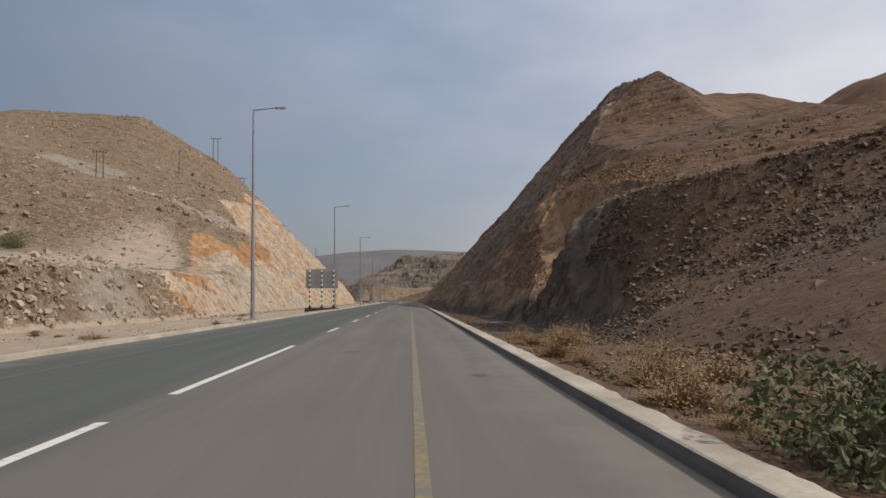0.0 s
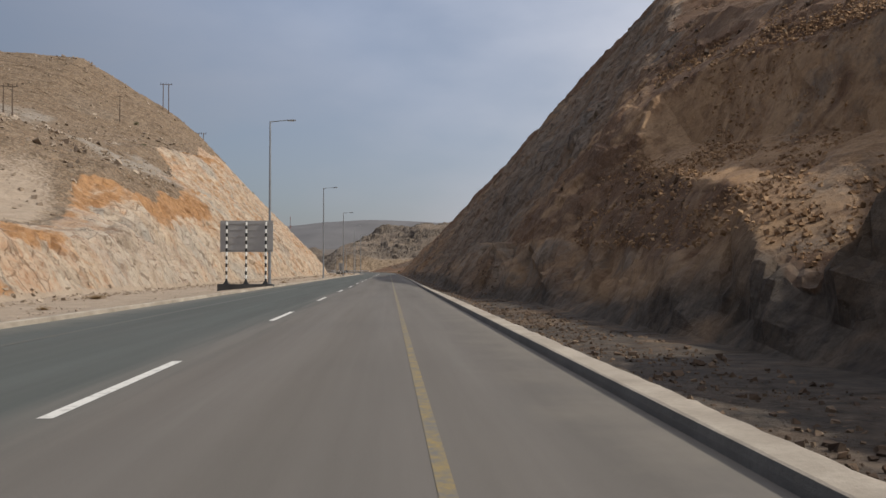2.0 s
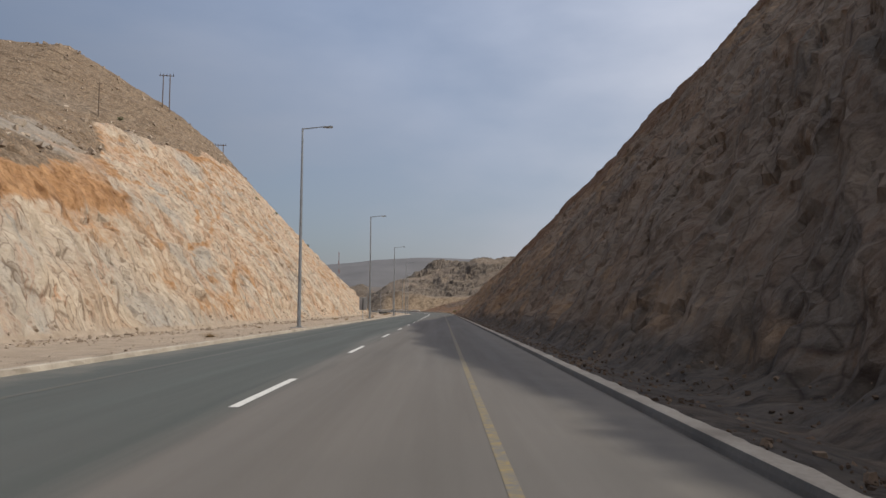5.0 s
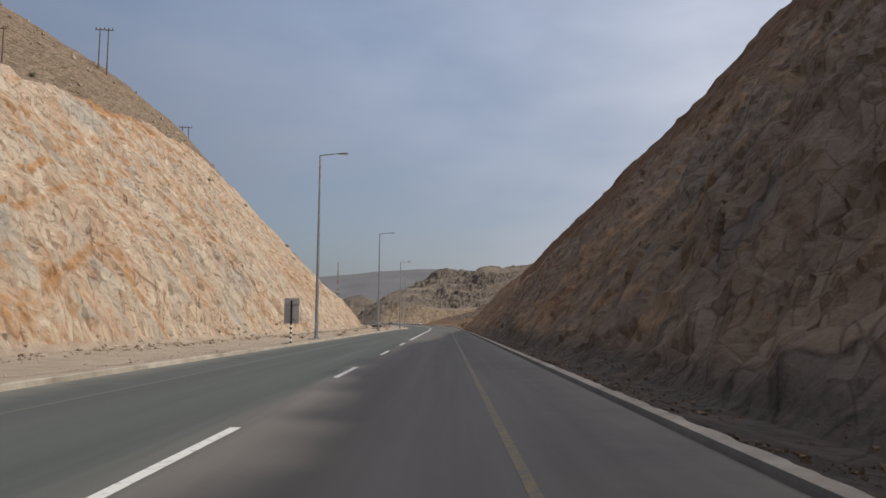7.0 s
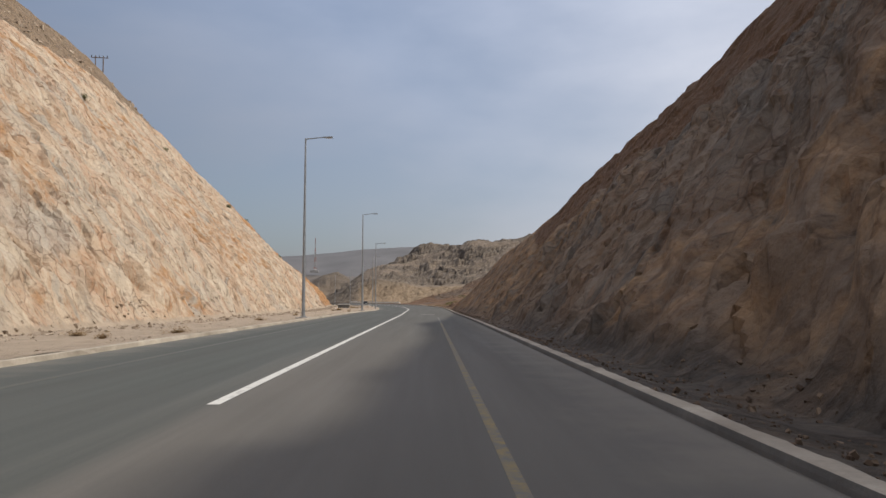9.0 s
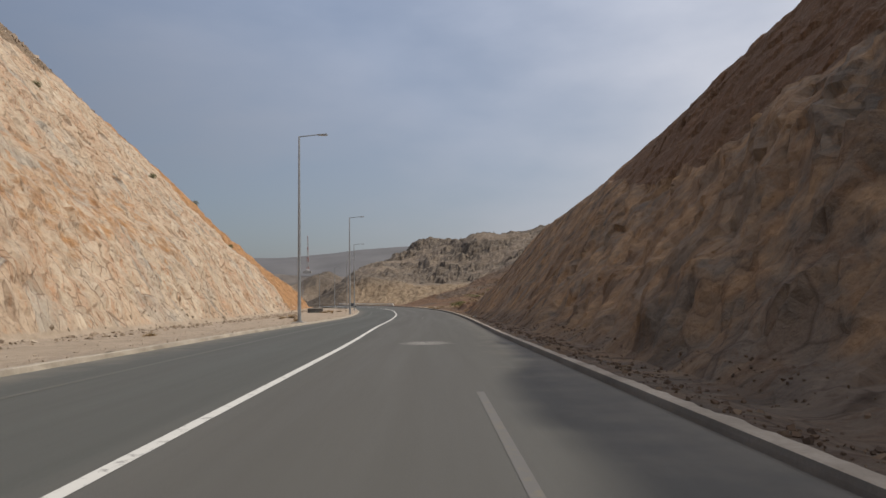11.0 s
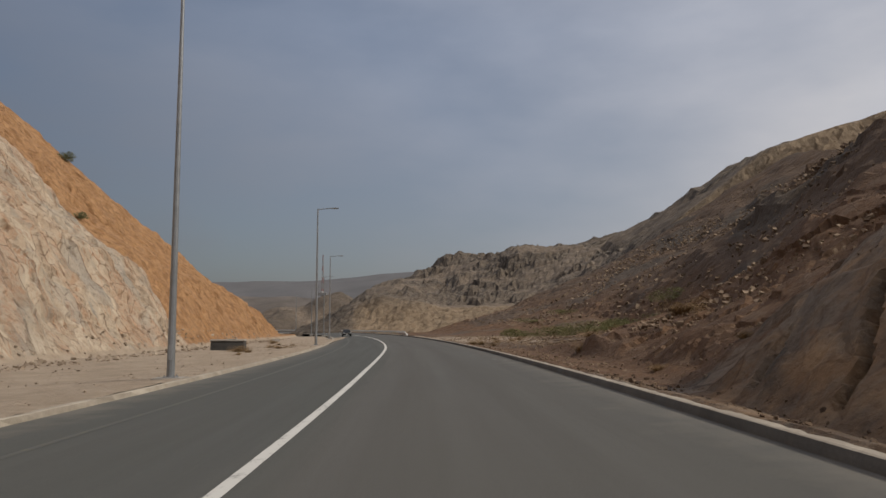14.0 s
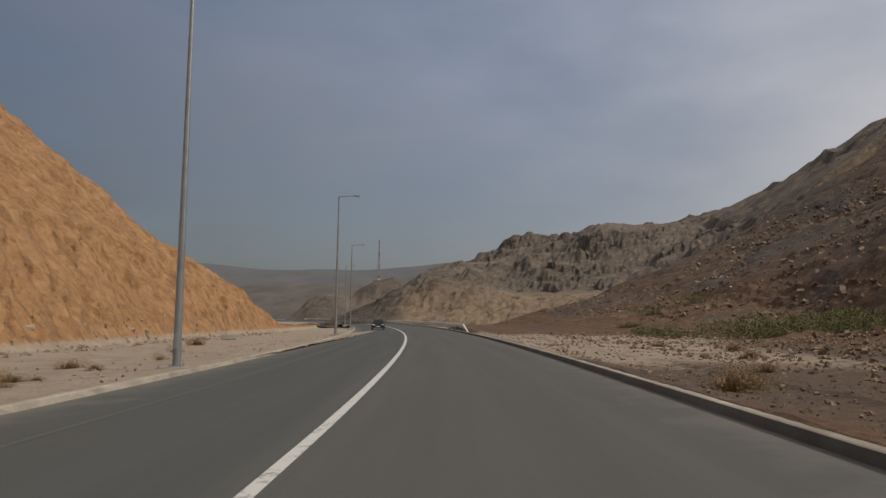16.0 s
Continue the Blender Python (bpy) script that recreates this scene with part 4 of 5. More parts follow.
part("post", rod((0, 0, 1.2), (0, 0, 2.7), 0.058, None, 12), MAT_BLACK, small)


# ---- power poles on the hill ----
def power_poles(x, y, z, turn, high=11.0):
    p = thing("power_pole", pose(x, y, z, 0, 0, turn), "pair of weathered wooden poles with a crossarm, on the stony hill", "power pole", "power poles on the hill")
    for sx in (-1, 1):
        part("pole", rod((sx * 1.0, 0, -1.5), (sx * 0.95, 0, high), 0.17, 0.13, 8), MAT_WOOD, p)
    arm = part("crossarm", box(4.2, 0.16, 0.2, (0, 0, high - 0.6)), MAT_WOOD, p)
    for sx in (-1.9, 0, 1.9):
        part("insulator", rod((sx, 0, high - 0.4), (sx, 0, high + 0.15), 0.12, 0.07, 8), MAT_BLACK, arm)
    return p


for x, y, turn, sunk in ((-91, 214, 12, 0), (-82.5, 316, 8, 0), (-86, 386, 10, 5.5), (-90.6, 455, 10, 2)):
    power_poles(x, y, left_z(x, y) - sunk, turn)
lone = thing("power_pole", pose(-89, 286, left_z(-89, 286)), "single weathered wooden pole with a short crossarm on the hill", "power pole", "power poles on the hill")
part("pole", rod((0, 0, -1.5), (0, 0, 9.2), 0.18, 0.13, 8), MAT_WOOD, lone)
part("crossarm", box(1.4, 0.14, 0.16, (0, 0, 8.6)), MAT_WOOD, lone)

# ---- concrete boxes on the verges ----
tank = thing("concrete_chamber", pose(-23.9, 398.7, -0.5, 0, 0, 8), "low rectangular concrete chamber with a pale lid on the sand", "concrete chamber")
part("body", box(3.0, 1.9, 0.85, (0, 0, -0.08), 0.03), MAT_TAR, tank, "dark stained concrete walls")
part("lid", box(3.14, 2.04, 0.14, (0, 0, 0.77), 0.02), MAT_CONC, tank)
part("hatch", box(0.7, 0.6, 0.05, (0.4, 0.1, 0.91), 0.01), MAT_CONC, tank)
slab = thing("concrete_slab", pose(-29.5, 442.5, -0.45, 0, 0, 15), "small broken concrete slab lying on the sand", "concrete slab")
part("block", box(1.2, 0.8, 0.4, (0, 0, -0.05), 0.04), MAT_CONC, slab)
inlet = thing("drain_inlet", pose(2.95, 307.4, -0.3, 0, 0, -1), "weathered concrete drain inlet behind the kerb", "drain inlet")
part("box", box(0.62, 1.25, 0.38, (0, 0, -0.05), 0.03), MAT_TAR, inlet)
part("cover", box(0.56, 1.2, 0.06, (0, 0, 0.33), 0.02), MAT_DARKCONC, inlet)


# ---- guard rail on the outside of the bend ----
rail = thing("guard_rail", pose(0, 0, 0), "pale steel guard rail on posts along the outer bend", "guard rail")
strip("beam", MAT_STRIPE, "", "", [(6.30, 0.50), (6.22, 0.55), (6.30, 0.62), (6.30, 0.66), (6.22, 0.73), (6.30, 0.80), (6.33, 0.80)], s_of(462), s_of(700), 2.0, parent=rail)
for i in range(54):
    x, y, a = on_road(464 + 4.0 * i, 6.42)
    part("post", box(0.1, 0.14, 0.95, (0, 0, -0.2)), MAT_STEEL, rail, "", pose(x, y, float(road_z(6.4, y)), 0, 0, math.degrees(a)))
x0, y0, a0 = on_road(458.5, 6.5)
x1, y1, a1 = on_road(462, 6.3)
part("end_piece", rod((x0, y0, 0.1), (x1, y1, float(road_z(6.3, 462)) + 0.66), 0.08, 0.12, 8), MAT_STRIPE, rail)


# ---- a car on the far bend ----
def wheel(parent, x, y):
    bm = bmesh.new()
    bmesh.ops.create_cone(bm, cap_ends=True, segments=20, radius1=0.32, radius2=0.32, depth=0.2, matrix=pose(x, y, 0.32, 0, 90, 0))
    w = part("wheel", bm, MAT_BLACK, parent)
    bm = bmesh.new()
    bmesh.ops.create_cone(bm, cap_ends=True, segments=14, radius1=0.2, radius2=0.2, depth=0.215, matrix=pose(x, y, 0.32, 0, 90, 0))
    part("rim", bm, MAT_STEEL, w)


def loft(outline, half, inset, top):
    """A body from a side outline, drawn in towards its top."""
    bm = bmesh.new()
    sides = []
    for sx in (-1, 1):
        sides.append([bm.verts.new((sx * (half - inset * max(0.0, (z - 0.6) / (top - 0.6))), y, z)) for y, z in outline])
    bm.faces.new(sides[0])
    bm.faces.new(sides[1][::-1])
    n = len(outline)
    for i in range(n):
        bm.faces.new((sides[0][i], sides[1][i], sides[1][(i + 1) % n], sides[0][(i + 1) % n]))
    bmesh.ops.recalc_face_normals(bm, faces=bm.faces)
    return bm


MAT_CARPAINT = plain_material("dark_car_paint", (0.035, 0.037, 0.04), 0.25, 0.3, 0.1)
MAT_WINDOW = plain_material("dark_car_glass", (0.015, 0.017, 0.02), 0.06, 0.0, 0.1)
MAT_LIGHT = plain_material("clear_headlight", (0.7, 0.7, 0.68), 0.1, 0.1, 0.1)
cx, cy, ca = on_road(492, -2.6)
car = thing("car", pose(cx, cy, float(road_z(-2.6, 492)) + 0.01, 0, 0, math.degrees(ca)), "dark saloon car on the far bend of the road", "car")
body = part("body", loft([(-2.2, 0.3), (-2.25, 0.6), (-2.1, 0.78), (-1.2, 0.9), (1.4, 0.95), (2.15, 0.9), (2.25, 0.6), (2.2, 0.3)], 0.9, 0.06, 0.95), MAT_CARPAINT, car)
cab = part("cabin", loft([(-1.15, 0.9), (-0.5, 1.42), (0.8, 1.44), (1.5, 0.94)], 0.86, 0.3, 1.44), MAT_CARPAINT, car)
wind = loft([(-1.19, 0.95), (-0.58, 1.40), (-0.54, 1.40), (-1.12, 0.95)], 0.80, 0.22, 1.44)
part("windscreen", wind, MAT_WINDOW, cab)
for sx in (-1, 1):
    part("side_window", box(0.03, 1.5, 0.34, (sx * 0.72, 0.15, 1.0)), MAT_WINDOW, cab)
    part("headlight", box(0.36, 0.08, 0.16, (sx * 0.62, -2.2, 0.6), 0.02), MAT_LIGHT, body)
    for y in (-1.4, 1.4):
        wheel(car, sx * 0.8, y)
part("grille", box(0.8, 0.06, 0.14, (0, -2.23, 0.58), 0.01), MAT_BLACK, body)
part("number_plate", box(0.5, 0.04, 0.12, (0, -2.25, 0.4)), MAT_STRIPE, body)


# ---- mast with a white building, far off ----
mast = thing("radio_mast", pose(-132, 1085, 34.3), "tall red and white lattice radio mast beside a white domed hut", "radio mast")
# dull white; the red has haze mixed into its base colour
MAT_DULLWHITE = plain_material("dull_white_paint", (0.26, 0.25, 0.24), 0.8)
MAT_RED = plain_material("hazed_red_paint", (0.24, 0.115, 0.10), 0.8)
for i in range(7):
    bm = bmesh.new()
    z0, z1, w0, w1 = 5.5 * i, 5.5 * (i + 1), 1.1 - 0.13 * i, 1.1 - 0.13 * (i + 1)
    for sx, sy in ((-1, -1), (1, -1), (1, 1), (-1, 1)):
        rod((sx * w0, sy * w0, z0), (sx * w1, sy * w1, z1), 0.16, None, 5, bm)
        tx, ty = -sy, sx
        rod((sx * w0, sy * w0, z0), (tx * w1, ty * w1, z1), 0.1, None, 4, bm)
        rod((sx * w1, sy * w1, z1), (tx * w1, ty * w1, z1), 0.1, None, 4, bm)
    part("section", bm, MAT_RED if i % 2 == 0 else MAT_DULLWHITE, mast)
hut = bmesh.new()
bmesh.ops.create_uvsphere(hut, u_segments=16, v_segments=8, radius=2.4, matrix=pose(0, -3, 0.9))
part("dome", hut, MAT_DULLWHITE, mast, "white dome")
part("hut", box(9, 5, 2.6, (0, -3, -1.2), 0.1), MAT_DULLWHITE, mast)


# ---- plants ----
def tuft(rng, stems, high, wide, width, droop=0.3):
    """Stalks that fan out from one root."""
    bm = bmesh.new()
    for i in range(stems):
        a, lean = rng.uniform(0, 2 * math.pi), rng.uniform(0.05, 1.0) ** 0.7
        h = high * rng.uniform(0.5, 1.0) * (1 - 0.45 * lean)
        d = Vector((math.cos(a), math.sin(a), 0))
        side = Vector((-d.y, d.x, 0)) * width * rng.uniform(0.6, 1.3)
        root = d * rng.uniform(0, 0.25) * wide
        mid = root + d * wide * lean * 0.5 + Vector((0, 0, h * 0.65))
        tip = root + d * wide * lean + Vector((rng.uniform(-0.1, 0.1), rng.uniform(-0.1, 0.1), h * (1 - droop * lean * 0.6)))
        v = [bm.verts.new(p) for p in (root - side, root + side, mid + side * 0.8, mid - side * 0.8, tip)]
        bm.faces.new((v[0], v[1], v[2], v[3]))
        bm.faces.new((v[3], v[2], v[4]))
    return bm


def leaves(rng, count, rx, ry, rz, size, lift):
    """Small leaves over an uneven crown of several lumps."""
    bm = bmesh.new()
    lumps = [(Vector((rng.uniform(-0.6, 0.6) * rx, rng.uniform(-0.6, 0.6) * ry, lift + rng.uniform(0.1, 0.75) * rz)), rng.uniform(0.35, 0.6)) for i in range(9)]
    for i in range(count):
        c, r = rng.choice(lumps)
        d = Vector((rng.gauss(0, 1), rng.gauss(0, 1), rng.gauss(0, 1)))
        d.normalize()
        p = c + Vector((d.x * rx * r, d.y * ry * r, d.z * rz * r)) * rng.uniform(0.6, 1.05)
        if p.z < 0.02:
            continue
        a, b = Vector((rng.gauss(0, 1), rng.gauss(0, 1), rng.gauss(0, 1))).normalized(), Vector((rng.gauss(0, 1), rng.gauss(0, 1), rng.gauss(0, 1))).normalized()
        s = size * rng.uniform(0.6, 1.4)
        bm.faces.new([bm.verts.new(q) for q in (p - a * s, p + b * s * 0.45, p + a * s, p - b * s * 0.45)])
    return bm


rng = random.Random(7)


def green_bush(x, y, z, rx, ry, rz, count=2600, size=0.055, label="low dusty green bush with small leaves on stony ground", material=None):
    b = thing("bush", pose(x, y, z - 0.05, 0, 0, rng.uniform(0, 360)), label, "bush", "bushes beside the road")
    part("twig_tuft", tuft(rng, 90, rz * 1.0, max(rx, ry) * 0.9, 0.012, 0.1), MAT_TWIG, b)
    part("crown", leaves(rng, count, rx, ry, rz, size, 0.05), material or MAT_GREEN, b)
    return b


dry_models = []
for i in range(4):
    t = thing("dry_bush", pose(0, 0, -30), "dry straw-coloured bush of thin stalks on gravel", "dry bush", "dry bushes beside the road")
    part("stalk_tuft", tuft(rng, 500, 0.55, 0.66, 0.004, 0.45), MAT_STRAW, t)
    part("twig_tuft", tuft(rng, 60, 0.6, 0.7, 0.010, 0.1), MAT_TWIG, t)
    part("crown", leaves(rng, 1500, 0.72, 0.72, 0.5, 0.022, 0.02), MAT_STRAW, t, "fine dry orange-brown foliage")
    dry_models.append(t)
used = set()


def dry_bush(x, y, z, size):
    k = rng.randrange(4)
    m = pose(x, y, z - 0.06, 0, 0, rng.uniform(0, 360)) @ Matrix.Diagonal((size, size, size * rng.uniform(0.8, 1.1), 1))
    if k in used:
        copy_thing(dry_models[k], m)
    else:
        used.add(k)
        dry_models[k].matrix_basis = m


for x, y, size in ((3.3, -1.5, 1.1), (3.5, -3.0, 0.8), (4.2, -6.0, 1.6), (3.8, -7.2, 1.3), (5.1, -6.4, 1.1), (3.5, -9.3, 1.0), (4.1, -9.8, 0.8), (3.3, -11.3, 0.9), (3.6, -12.0, 0.8), (5.4, -9.0, 0.7),
                   (3.6, 4.0, 0.7), (3.4, 9.5, 0.6), (3.5, 6.4, 1.0), (4.2, 7.3, 1.2), (4.9, 6.0, 1.3), (3.7, 8.4, 0.8), (5.6, 8.0, 1.1), (4.6, 4.4, 0.9),
                   (-1.1, 397.0, 1.3), (-0.3, 398.5, 1.0), (1.5, 403.0, 0.9), (0.6, 392.0, 0.7), (3.5, 412.0, 1.2), (5.0, 420.0, 1.4), (2.2, 425.0, 0.9), (7.5, 400.0, 1.0), (9.0, 388.0, 1.2), (5.5, 372.0, 1.0),
                   (8.0, 362.0, 1.2), (11.0, 380.0, 1.1), (12.5, 395.0, 1.0), (4.4, 352.0, 1.0), (6.2, 349.0, 0.8), (14.0, 410.0, 1.2), (3.9, 366.0, 0.8), (18.0, 425.0, 1.3), (21.0, 440.0, 1.2)):
    dry_bush(x, y, right_z(x, y), size)
for x, y, size in ((-16.6, 21.6, 0.9), (-19.0, 24.0, 0.8), (-21.1, 26.0, 1.0), (-14.5, 18.0, 0.7), (-12.7, 32.8, 0.6), (-23.0, 30.0, 0.9), (-12.5, 223.0, 0.8), (-17.3, 226.0, 0.6), (-19.5, 228.0, 0.6),
                   (-19.0, 344.0, 1.0), (-20.5, 346.0, 0.8), (-14.6, 321.5, 0.7), (-19.4, 338.5, 0.8), (-21.7, 406.0, 0.8), (-19.2, 399.0, 0.6), (-18.8, 399.5, 0.5), (-24.0, 420.0, 0.7), (-20.2, 410.0, 0.5), (-27.0, 430.0, 0.8),
                   (-19.2, 388.0, 0.7), (-20.8, 391.4, 1.1), (-21.3, 392.2, 0.9), (-17.4, 396.0, 0.6), (-19.6, 404.0, 0.5), (-18.6, 383.0, 0.5), (-17.0, 60.0, 0.8), (-20.0, 75.0, 0.7), (-16.0, 140.0, 0.6), (-18.5, 165.0, 0.7), (-17.0, 262.0, 0.6), (-18.4, 290.0, 0.7)):
    dry_bush(x, y, left_z(x, y), size)

for x, y, rx, ry, rz, n in ((4.2, -13.2, 1.5, 1.6, 0.95, 5200), (5.8, -12.0, 1.3, 1.4, 0.85, 4000), (5.0, -15.6, 1.2, 1.2, 0.8, 2600), (12.5, 447, 3.4, 2.6, 1.7, 4200), (17.5, 449, 3.8, 2.8, 2.3, 5200), (23.0, 451, 3.8, 2.8, 2.4, 5200),
                           (28.5, 455, 3.8, 2.8, 2.4, 4600), (8.0, 452, 2.6, 2.2, 1.2, 2800), (34.0, 461, 3.6, 2.8, 2.4, 4200), (20.5, 443, 2.6, 2.4, 1.5, 3200), (14.5, 500, 4.0, 2.5, 1.2, 2400), (22.0, 505, 4.0, 2.5, 1.2, 2400), (9.0, 480, 2.0, 1.6, 0.8, 1400)):
    if y < 0:
        green_bush(x, y, right_z(x, y), rx, ry, rz, n, 0.05)
    else:
        green_bush(x, y, right_z(x, y), rx * 1.3, ry, rz * 0.9, n, 0.09, "low yellow-green scrub spread over dry gravel", MAT_SCRUB)
green_bush(-53.5, 88, left_z(-53.5, 88), 2.6, 2.6, 2.2, 4200, 0.1, "rounded green thorn bush on the sandy bench")
green_bush(-60.5, 438.7, left_z(-60.5, 438.7), 1.6, 1.6, 1.5, 1800, 0.09, "thin grey-green thorn bush on the crest")
for x, y in ((-57.0, 352), (-51.5, 300), (-52, 385), (-44, 410), (-70, 250), (-85, 290)):
    green_bush(x, y, left_z(x, y), 0.9, 0.9, 0.8, 700, 0.08, "small dusty bush clinging to the rock")


# ---- loose stones ----
def stones(name, places, material, label, seed):
    """Many small broken stones in one mesh; places: x, y, z, size."""
    gen = np.random.default_rng(seed)
    corner = np.array([(a, b, c) for a in (-1, 1) for b in (-1, 1) for c in (-1, 1)], float)
    quads = np.array([(0, 1, 3, 2), (4, 6, 7, 5), (0, 4, 5, 1), (2, 3, 7, 6), (0, 2, 6, 4), (1, 5, 7, 3)])
    n = len(places)
    v = corner[None] * gen.uniform(0.35, 1.0, (n, 8, 3)) * gen.uniform(0.5, 1.2, (n, 1, 3))
    ang = gen.uniform(0, 2 * np.pi, (n, 2))
    ca, sa, cb, sb = np.cos(ang[:, :1]), np.sin(ang[:, :1]), np.cos(ang[:, 1:]), np.sin(ang[:, 1:])
    x, y, z = v[..., 0] * ca - v[..., 1] * sa, v[..., 0] * sa + v[..., 1] * ca, v[..., 2] * 0.75
    y, z = y * cb - z * sb, y * sb + z * cb
    v = np.stack([x, y, z], -1) * places[:, None, 3:4] * 0.5 + places[:, None, :3]
    me = bpy.data.meshes.new(name)
    f = (quads[None] + 8 * np.arange(n)[:, None, None]).reshape(-1, 4)
    me.vertices.add(8 * n)
    me.vertices.foreach_set("co", v.astype(np.float32).ravel())
    me.loops.add(f.size)
    me.loops.foreach_set("vertex_index", f.ravel().astype(np.int32))
    me.polygons.add(len(f))
    me.polygons.foreach_set("loop_start", (np.arange(len(f)) * 4).astype(np.int32))
    me.polygons.foreach_set("use_smooth", np.zeros(len(f), bool))
    me.update()
    me.validate()
    me.materials.append(material)
    return tagged(new(name, me), label, "stones", kind="stuff")


def scattered(n, land, sgn, o0, o1, y0, y1, smin, smax, seed, power=2.5, keep=None):
    gen = np.random.default_rng(seed)
    o, y = gen.uniform(o0, o1, n), gen.uniform(y0, y1, n)
    z, soil, sand = land(o, y)[:3]
    size = smin + (smax - smin) * gen.uniform(0, 1, n) ** power
    p = np.stack([centre(y) + sgn * o, y, z + size * 0.02, size], 1)
    if keep:
        p = p[keep(soil, sand)]
    return p


rubble_left = np.concatenate([
    scattered(9000, left_land, -1, 20, 34, -20, 70, 0.12, 0.9, 1, 3.0, lambda a, b: b < 0.8),
    scattered(8000, left_land, -1, 34, 150, 0, 420, 0.3, 1.6, 2, 4.0, lambda a, b: a > 0.5),
    scattered(5000, left_land, -1, 26, 70, 80, 400, 0.15, 0.8, 3, 3.0, lambda a, b: a > 0.5)])
stones("rubble_slope", rubble_left, MAT_RUBBLE, "pale broken stones strewn over the brown hillside", 11)
gravel_left = np.concatenate([
    scattered(9000, left_land, -1, 6.4, 20, -20, 480, 0.03, 0.14, 4, 3.0),
    scattered(5000, left_land, -1, 17.0, 21.5, 60, 480, 0.06, 0.5, 5, 3.5)])
stones("gravel_verge", gravel_left, MAT_RUBBLE, "small pale stones and gravel on the sandy verge", 12)
rubble_right = np.concatenate([
    scattered(23000, right_land, 1, 10.0, 25, -20, 15, 0.03, 0.26, 6, 4.0),
    scattered(7000, right_land, 1, 6.6, 10.5, -20, 15, 0.03, 0.16, 19, 4.0),
    scattered(3500, right_land, 1, 6.8, 10.2, 24, 80, 0.03, 0.2, 22, 4.0),
    scattered(8000, right_land, 1, 13.5, 27, 12, 26, 0.05, 0.36, 21, 3.6),
    scattered(11000, right_land, 1, 14, 60, 0, 150, 0.10, 0.5, 7, 3.5, lambda a, b: a > 0.4),
    ])
talus = np.concatenate([
    scattered(6000, right_land, 1, 6.3, 14, 344, 480, 0.04, 0.2, 8, 4.0),
    scattered(11000, right_land, 1, 12, 34, 344, 470, 0.06, 0.38, 18, 3.6),
    scattered(12000, right_land, 1, 30, 120, 350, 585, 0.25, 1.2, 9, 4.0)])
ledge = scattered(17000, right_land, 1, 13.0, 27, 36, 76, 0.04, 0.24, 16, 3.0)
stones("ledge_rubble", ledge, MAT_OCHRE, "orange-brown gravel and broken stones on the rock ledge", 17)
stones("talus", talus, MAT_TALUS, "tan and brown broken stones on the reddish slope", 15)
stones("rubble_slope", rubble_right, MAT_DARKRUBBLE, "brown broken stones and rubble on the slope", 13)
gravel_right = np.concatenate([scattered(2500, right_land, 1, 6.2, 9.4, -22, 66, 0.03, 0.13, 10, 5.0), scattered(11000, right_land, 1, 6.2, 9.4, 66, 360, 0.03, 0.16, 20, 3.5)])
stones("gravel_verge", gravel_right, MAT_DARKRUBBLE, "grey-brown gravel between the kerb and the rock", 14)


# ---- marks on the road ----
def blotch(name, x, y, rx, ry, material, seed, points=48):
    """An uneven thin patch on the asphalt."""
    bm = bmesh.new()
    r = random.Random(seed)
    ring = []
    for i in range(points):
        a = 2 * math.pi * i / points
        k = 0.9 + 0.16 * math.sin(2 * a + seed) + 0.12 * math.sin(5 * a + 2 * seed) + r.uniform(-0.05, 0.05)
        ring.append(bm.verts.new((x + rx * k * math.cos(a), y + ry * k * math.sin(a), float(road_z(x - float(centre(y)), y)) + 0.005)))
    bm.faces.new(ring)
    return part(name, bm, material, road)


MAT_PALE = concrete_material("pale_road_patch", (0.27, 0.255, 0.235), (0.17, 0.16, 0.145))
MAT_SCUFF = paint_material("worn_pale_scuff", (0.24, 0.23, 0.21), 0.42, 0.62, (0.075, 0.074, 0.068))
MAT_STAIN = concrete_material("dark_road_stain", (0.112, 0.102, 0.09), (0.085, 0.077, 0.068))
def worn_patch(x, y, wide, long, seed):
    """A pale repair, dragged out in ragged streaks across the lane."""
    bm = bmesh.new()
    r = random.Random(seed)
    rows, n = 9, 22
    for i in range(rows):
        f = (i + 0.5) / rows
        half = wide * (0.62 + 0.42 * math.sin(math.pi * f)) * r.uniform(0.82, 1.06)
        shift = r.uniform(-0.12, 0.12)
        lo, hi = [], []
        for j in range(n + 1):
            px = x + shift + half * (2 * j / n - 1)
            taper = min(1.0, 4.0 * min(j, n - j) / n + 0.08)
            gap = 0.12 + 0.3 * (r.random() < 0.12)
            mid, h = y - long + 2 * long * f, long / rows * taper
            for side, ys in ((lo, mid - h * (1 - gap * r.random())), (hi, mid + h * (1 - gap * r.random()))):
                side.append(bm.verts.new((px, ys, float(road_z(px - float(centre(ys)), ys)) + 0.005)))
        for j in range(n):
            if r.random() > 0.04:
                bm.faces.new((lo[j], lo[j + 1], hi[j + 1], hi[j]))
    return part("patch", bm, MAT_PALE, road)


worn_patch(-0.85, 266.4, 0.95, 1.0, 3)
for i, (x, y, rx, ry) in enumerate(((1.2, -5.5, 0.18, 0.3), (-1.5, 1.0, 0.25, 0.4), (1.0, 296.0, 0.3, 0.25))):
    blotch("stain", x, y, rx, ry, MAT_STAIN, 30 + i)

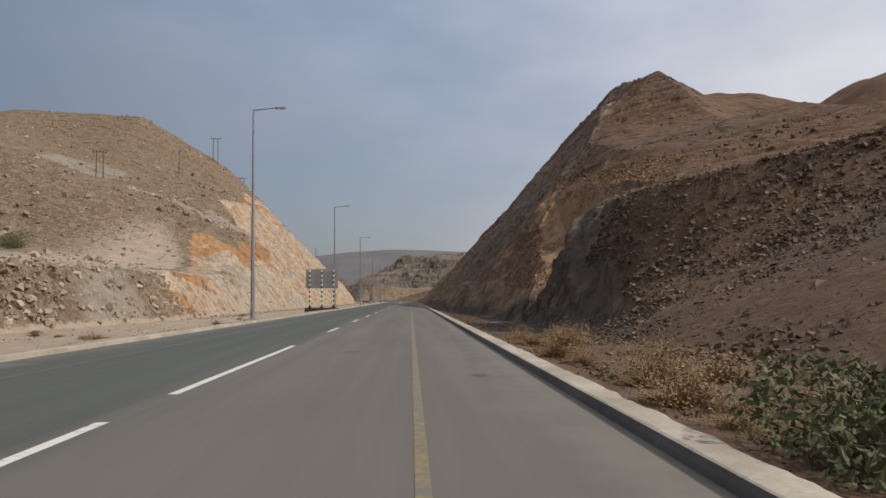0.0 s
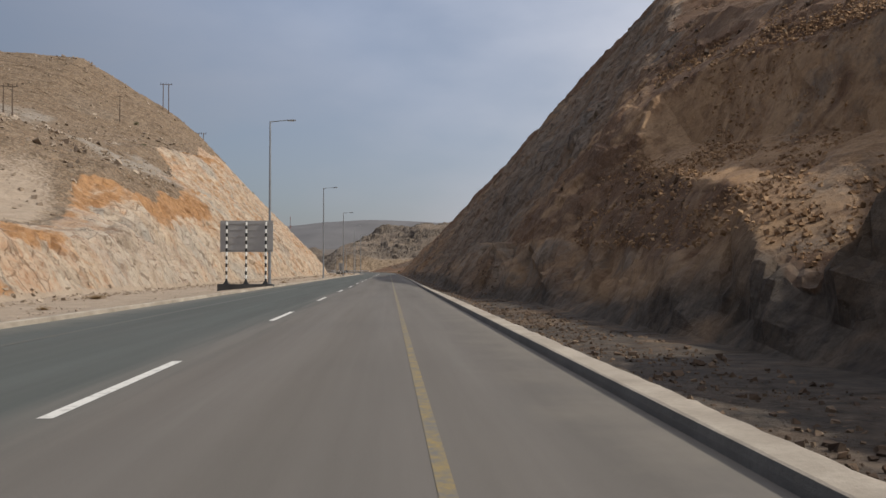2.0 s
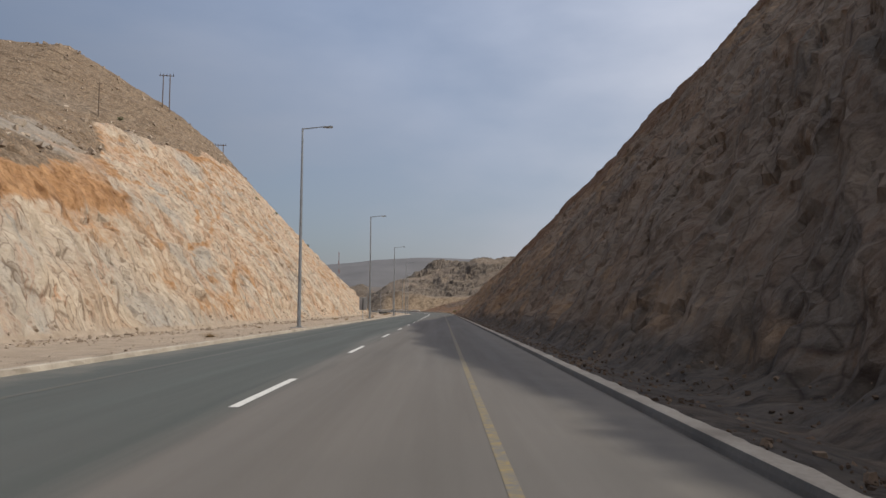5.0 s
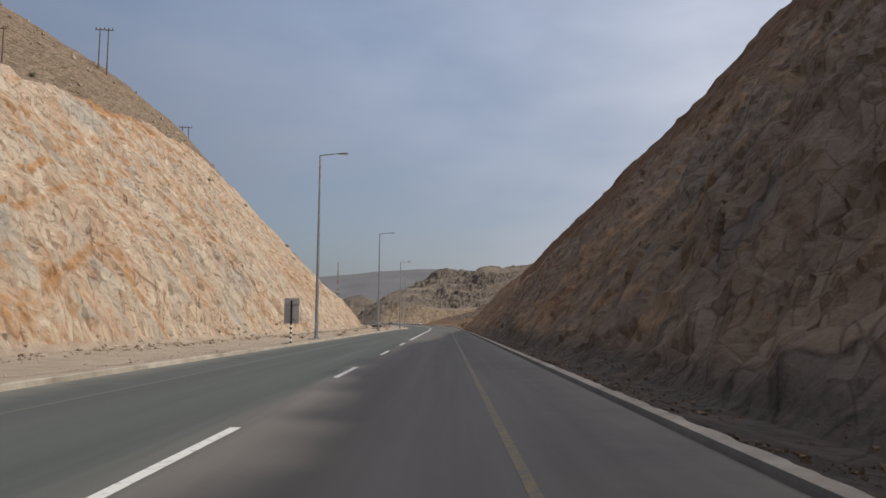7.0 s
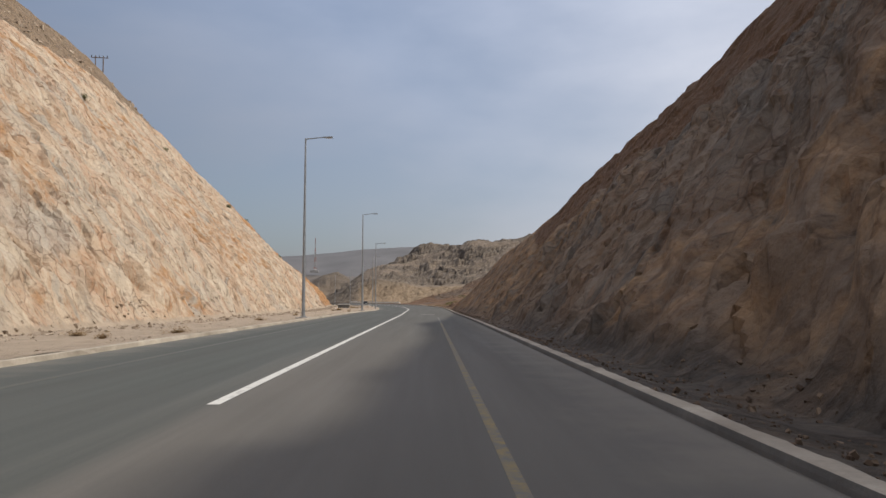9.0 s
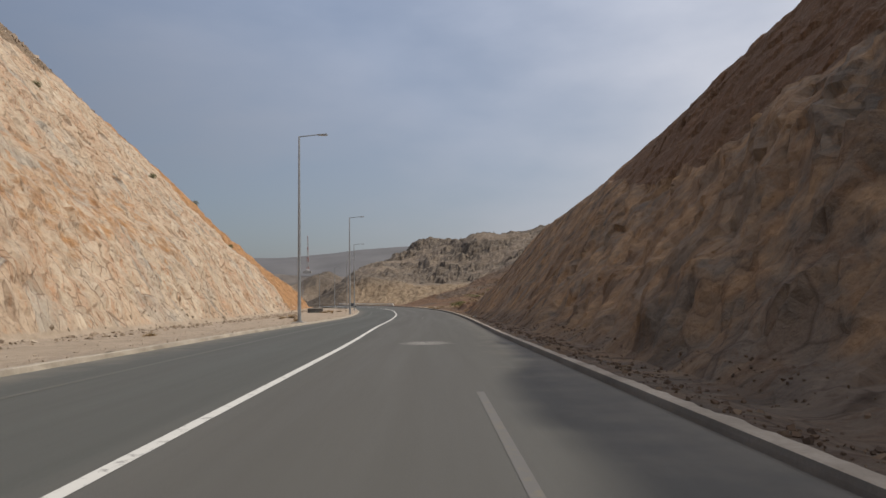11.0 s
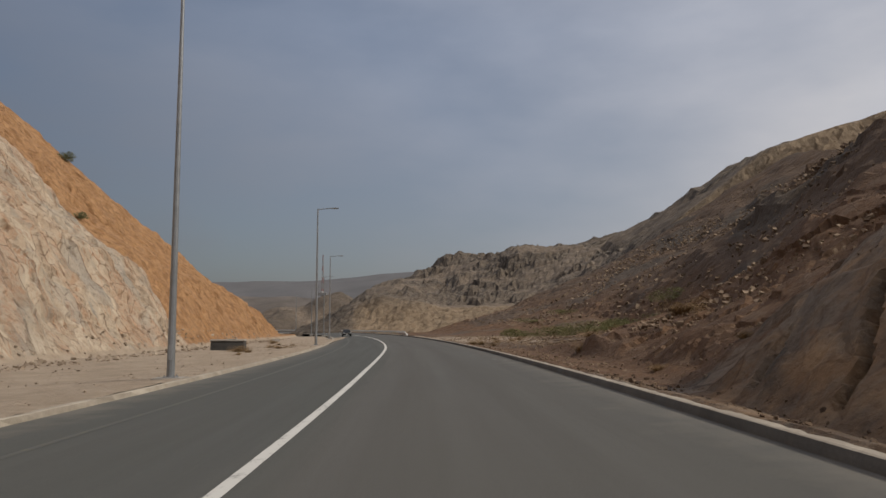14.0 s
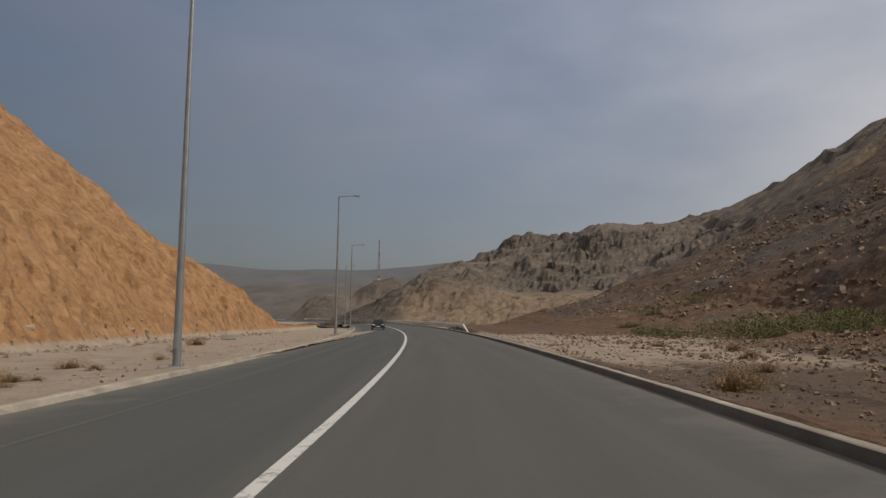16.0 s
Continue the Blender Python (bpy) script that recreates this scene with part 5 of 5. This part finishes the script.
for i, (x, y, rx, ry) in enumerate(((-1.42, 302.6, 0.10, 0.32), (-1.36, 303.9, 0.07, 0.25), (-1.40, 305.3, 0.11, 0.4), (-1.34, 307.0, 0.06, 0.3), (-1.38, 308.6, 0.09, 0.45), (-1.30, 311.0, 0.07, 0.4), (-0.95, 358.2, 0.16, 0.4), (-0.55, 357.2, 0.1, 0.3))):
    blotch("scuff", x, y, rx, ry, MAT_SCUFF, 50 + i)

# ---- hills in the distance ----
def hill(name, cx, cy, rx, ry, high, seed, material, label, base=-2.0, step=60, rough=1.0):
    gx, gy = np.meshgrid(np.linspace(-1.15, 1.15, step), np.linspace(-1.15, 1.15, step))
    r = np.sqrt(gx ** 2 + gy ** 2)
    p = np.stack([gx * rx / 90 + cx, gy * ry / 90 + cy, 0 * gx], -1).reshape(-1, 3)
    f = fractal(p, 5, seed, 0.55).reshape(gx.shape)
    z = base + high * np.clip(1 - r ** 1.6, -0.1, 1) * (1 + 0.35 * rough * f) + rough * f * 3 * (1 - np.clip(r, 0, 1))
    zone = np.stack([0.8 + 0 * gx, 0 * gx, 0 * gx], -1)
    return sheet(name, cx + gx * rx, cy + gy * ry, z, zone, material, label, "hill", soft=True)


def ridge(name, x0, x1, y, depth, profile, material, label, seed, base=-3.0, rough=0.08, nx=200, ny=30, long=90.0, grey=0.0):
    """A long range of hills along x; profile: heights at even steps."""
    gx, v = np.meshgrid(np.linspace(x0, x1, nx), np.linspace(-1, 1, ny))
    high = np.interp(gx, np.linspace(x0, x1, len(profile)), profile)
    p = np.stack([gx / long, v * depth / long, 0 * gx + seed], -1).reshape(-1, 3)
    f = fractal(p, 4, seed, 0.45).reshape(gx.shape)
    z = base + high * (1 - np.abs(v) ** 1.5) * (1 + 0.25 * f * np.abs(v)) + high * rough * f * (1 - v ** 2)
    zone = np.stack([(0.4 if grey else 0.9) + 0 * gx, 0 * gx, 0 * gx, grey * smooth(-0.3, 0.3, f)], -1)
    return sheet(name, gx, y + v * depth, z, zone, material, label, "hill", soft=True)


# the grey of haze is mixed into the distant ridges' base colours
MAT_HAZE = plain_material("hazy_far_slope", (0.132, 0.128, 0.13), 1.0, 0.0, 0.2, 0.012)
MAT_DUSK = plain_material("dusty_mid_slope", (0.145, 0.124, 0.108), 1.0, 0.0, 0.4, 0.05)
hill("hill", 215, 262, 130, 150, 98, 41, MAT_RIGHT, "smooth brown hill behind the cutting", -2, 110, 0.3)
ridge("hill", -128, -40, 800, 42, [2, 14, 18, 17, 19, 20, 18, 21, 22], MAT_FAR, "low dark rocky ridge beyond the bend", 42, -2, 0.32, 200, 30, 26.0, 0.8)
ridge("hill", -420, 40, 1090, 110, [6, 16, 22, 30, 36, 38, 36, 34, 30, 28], MAT_DUSK, "dusty brown ridge that bears the mast", 43, -3, 0.1)
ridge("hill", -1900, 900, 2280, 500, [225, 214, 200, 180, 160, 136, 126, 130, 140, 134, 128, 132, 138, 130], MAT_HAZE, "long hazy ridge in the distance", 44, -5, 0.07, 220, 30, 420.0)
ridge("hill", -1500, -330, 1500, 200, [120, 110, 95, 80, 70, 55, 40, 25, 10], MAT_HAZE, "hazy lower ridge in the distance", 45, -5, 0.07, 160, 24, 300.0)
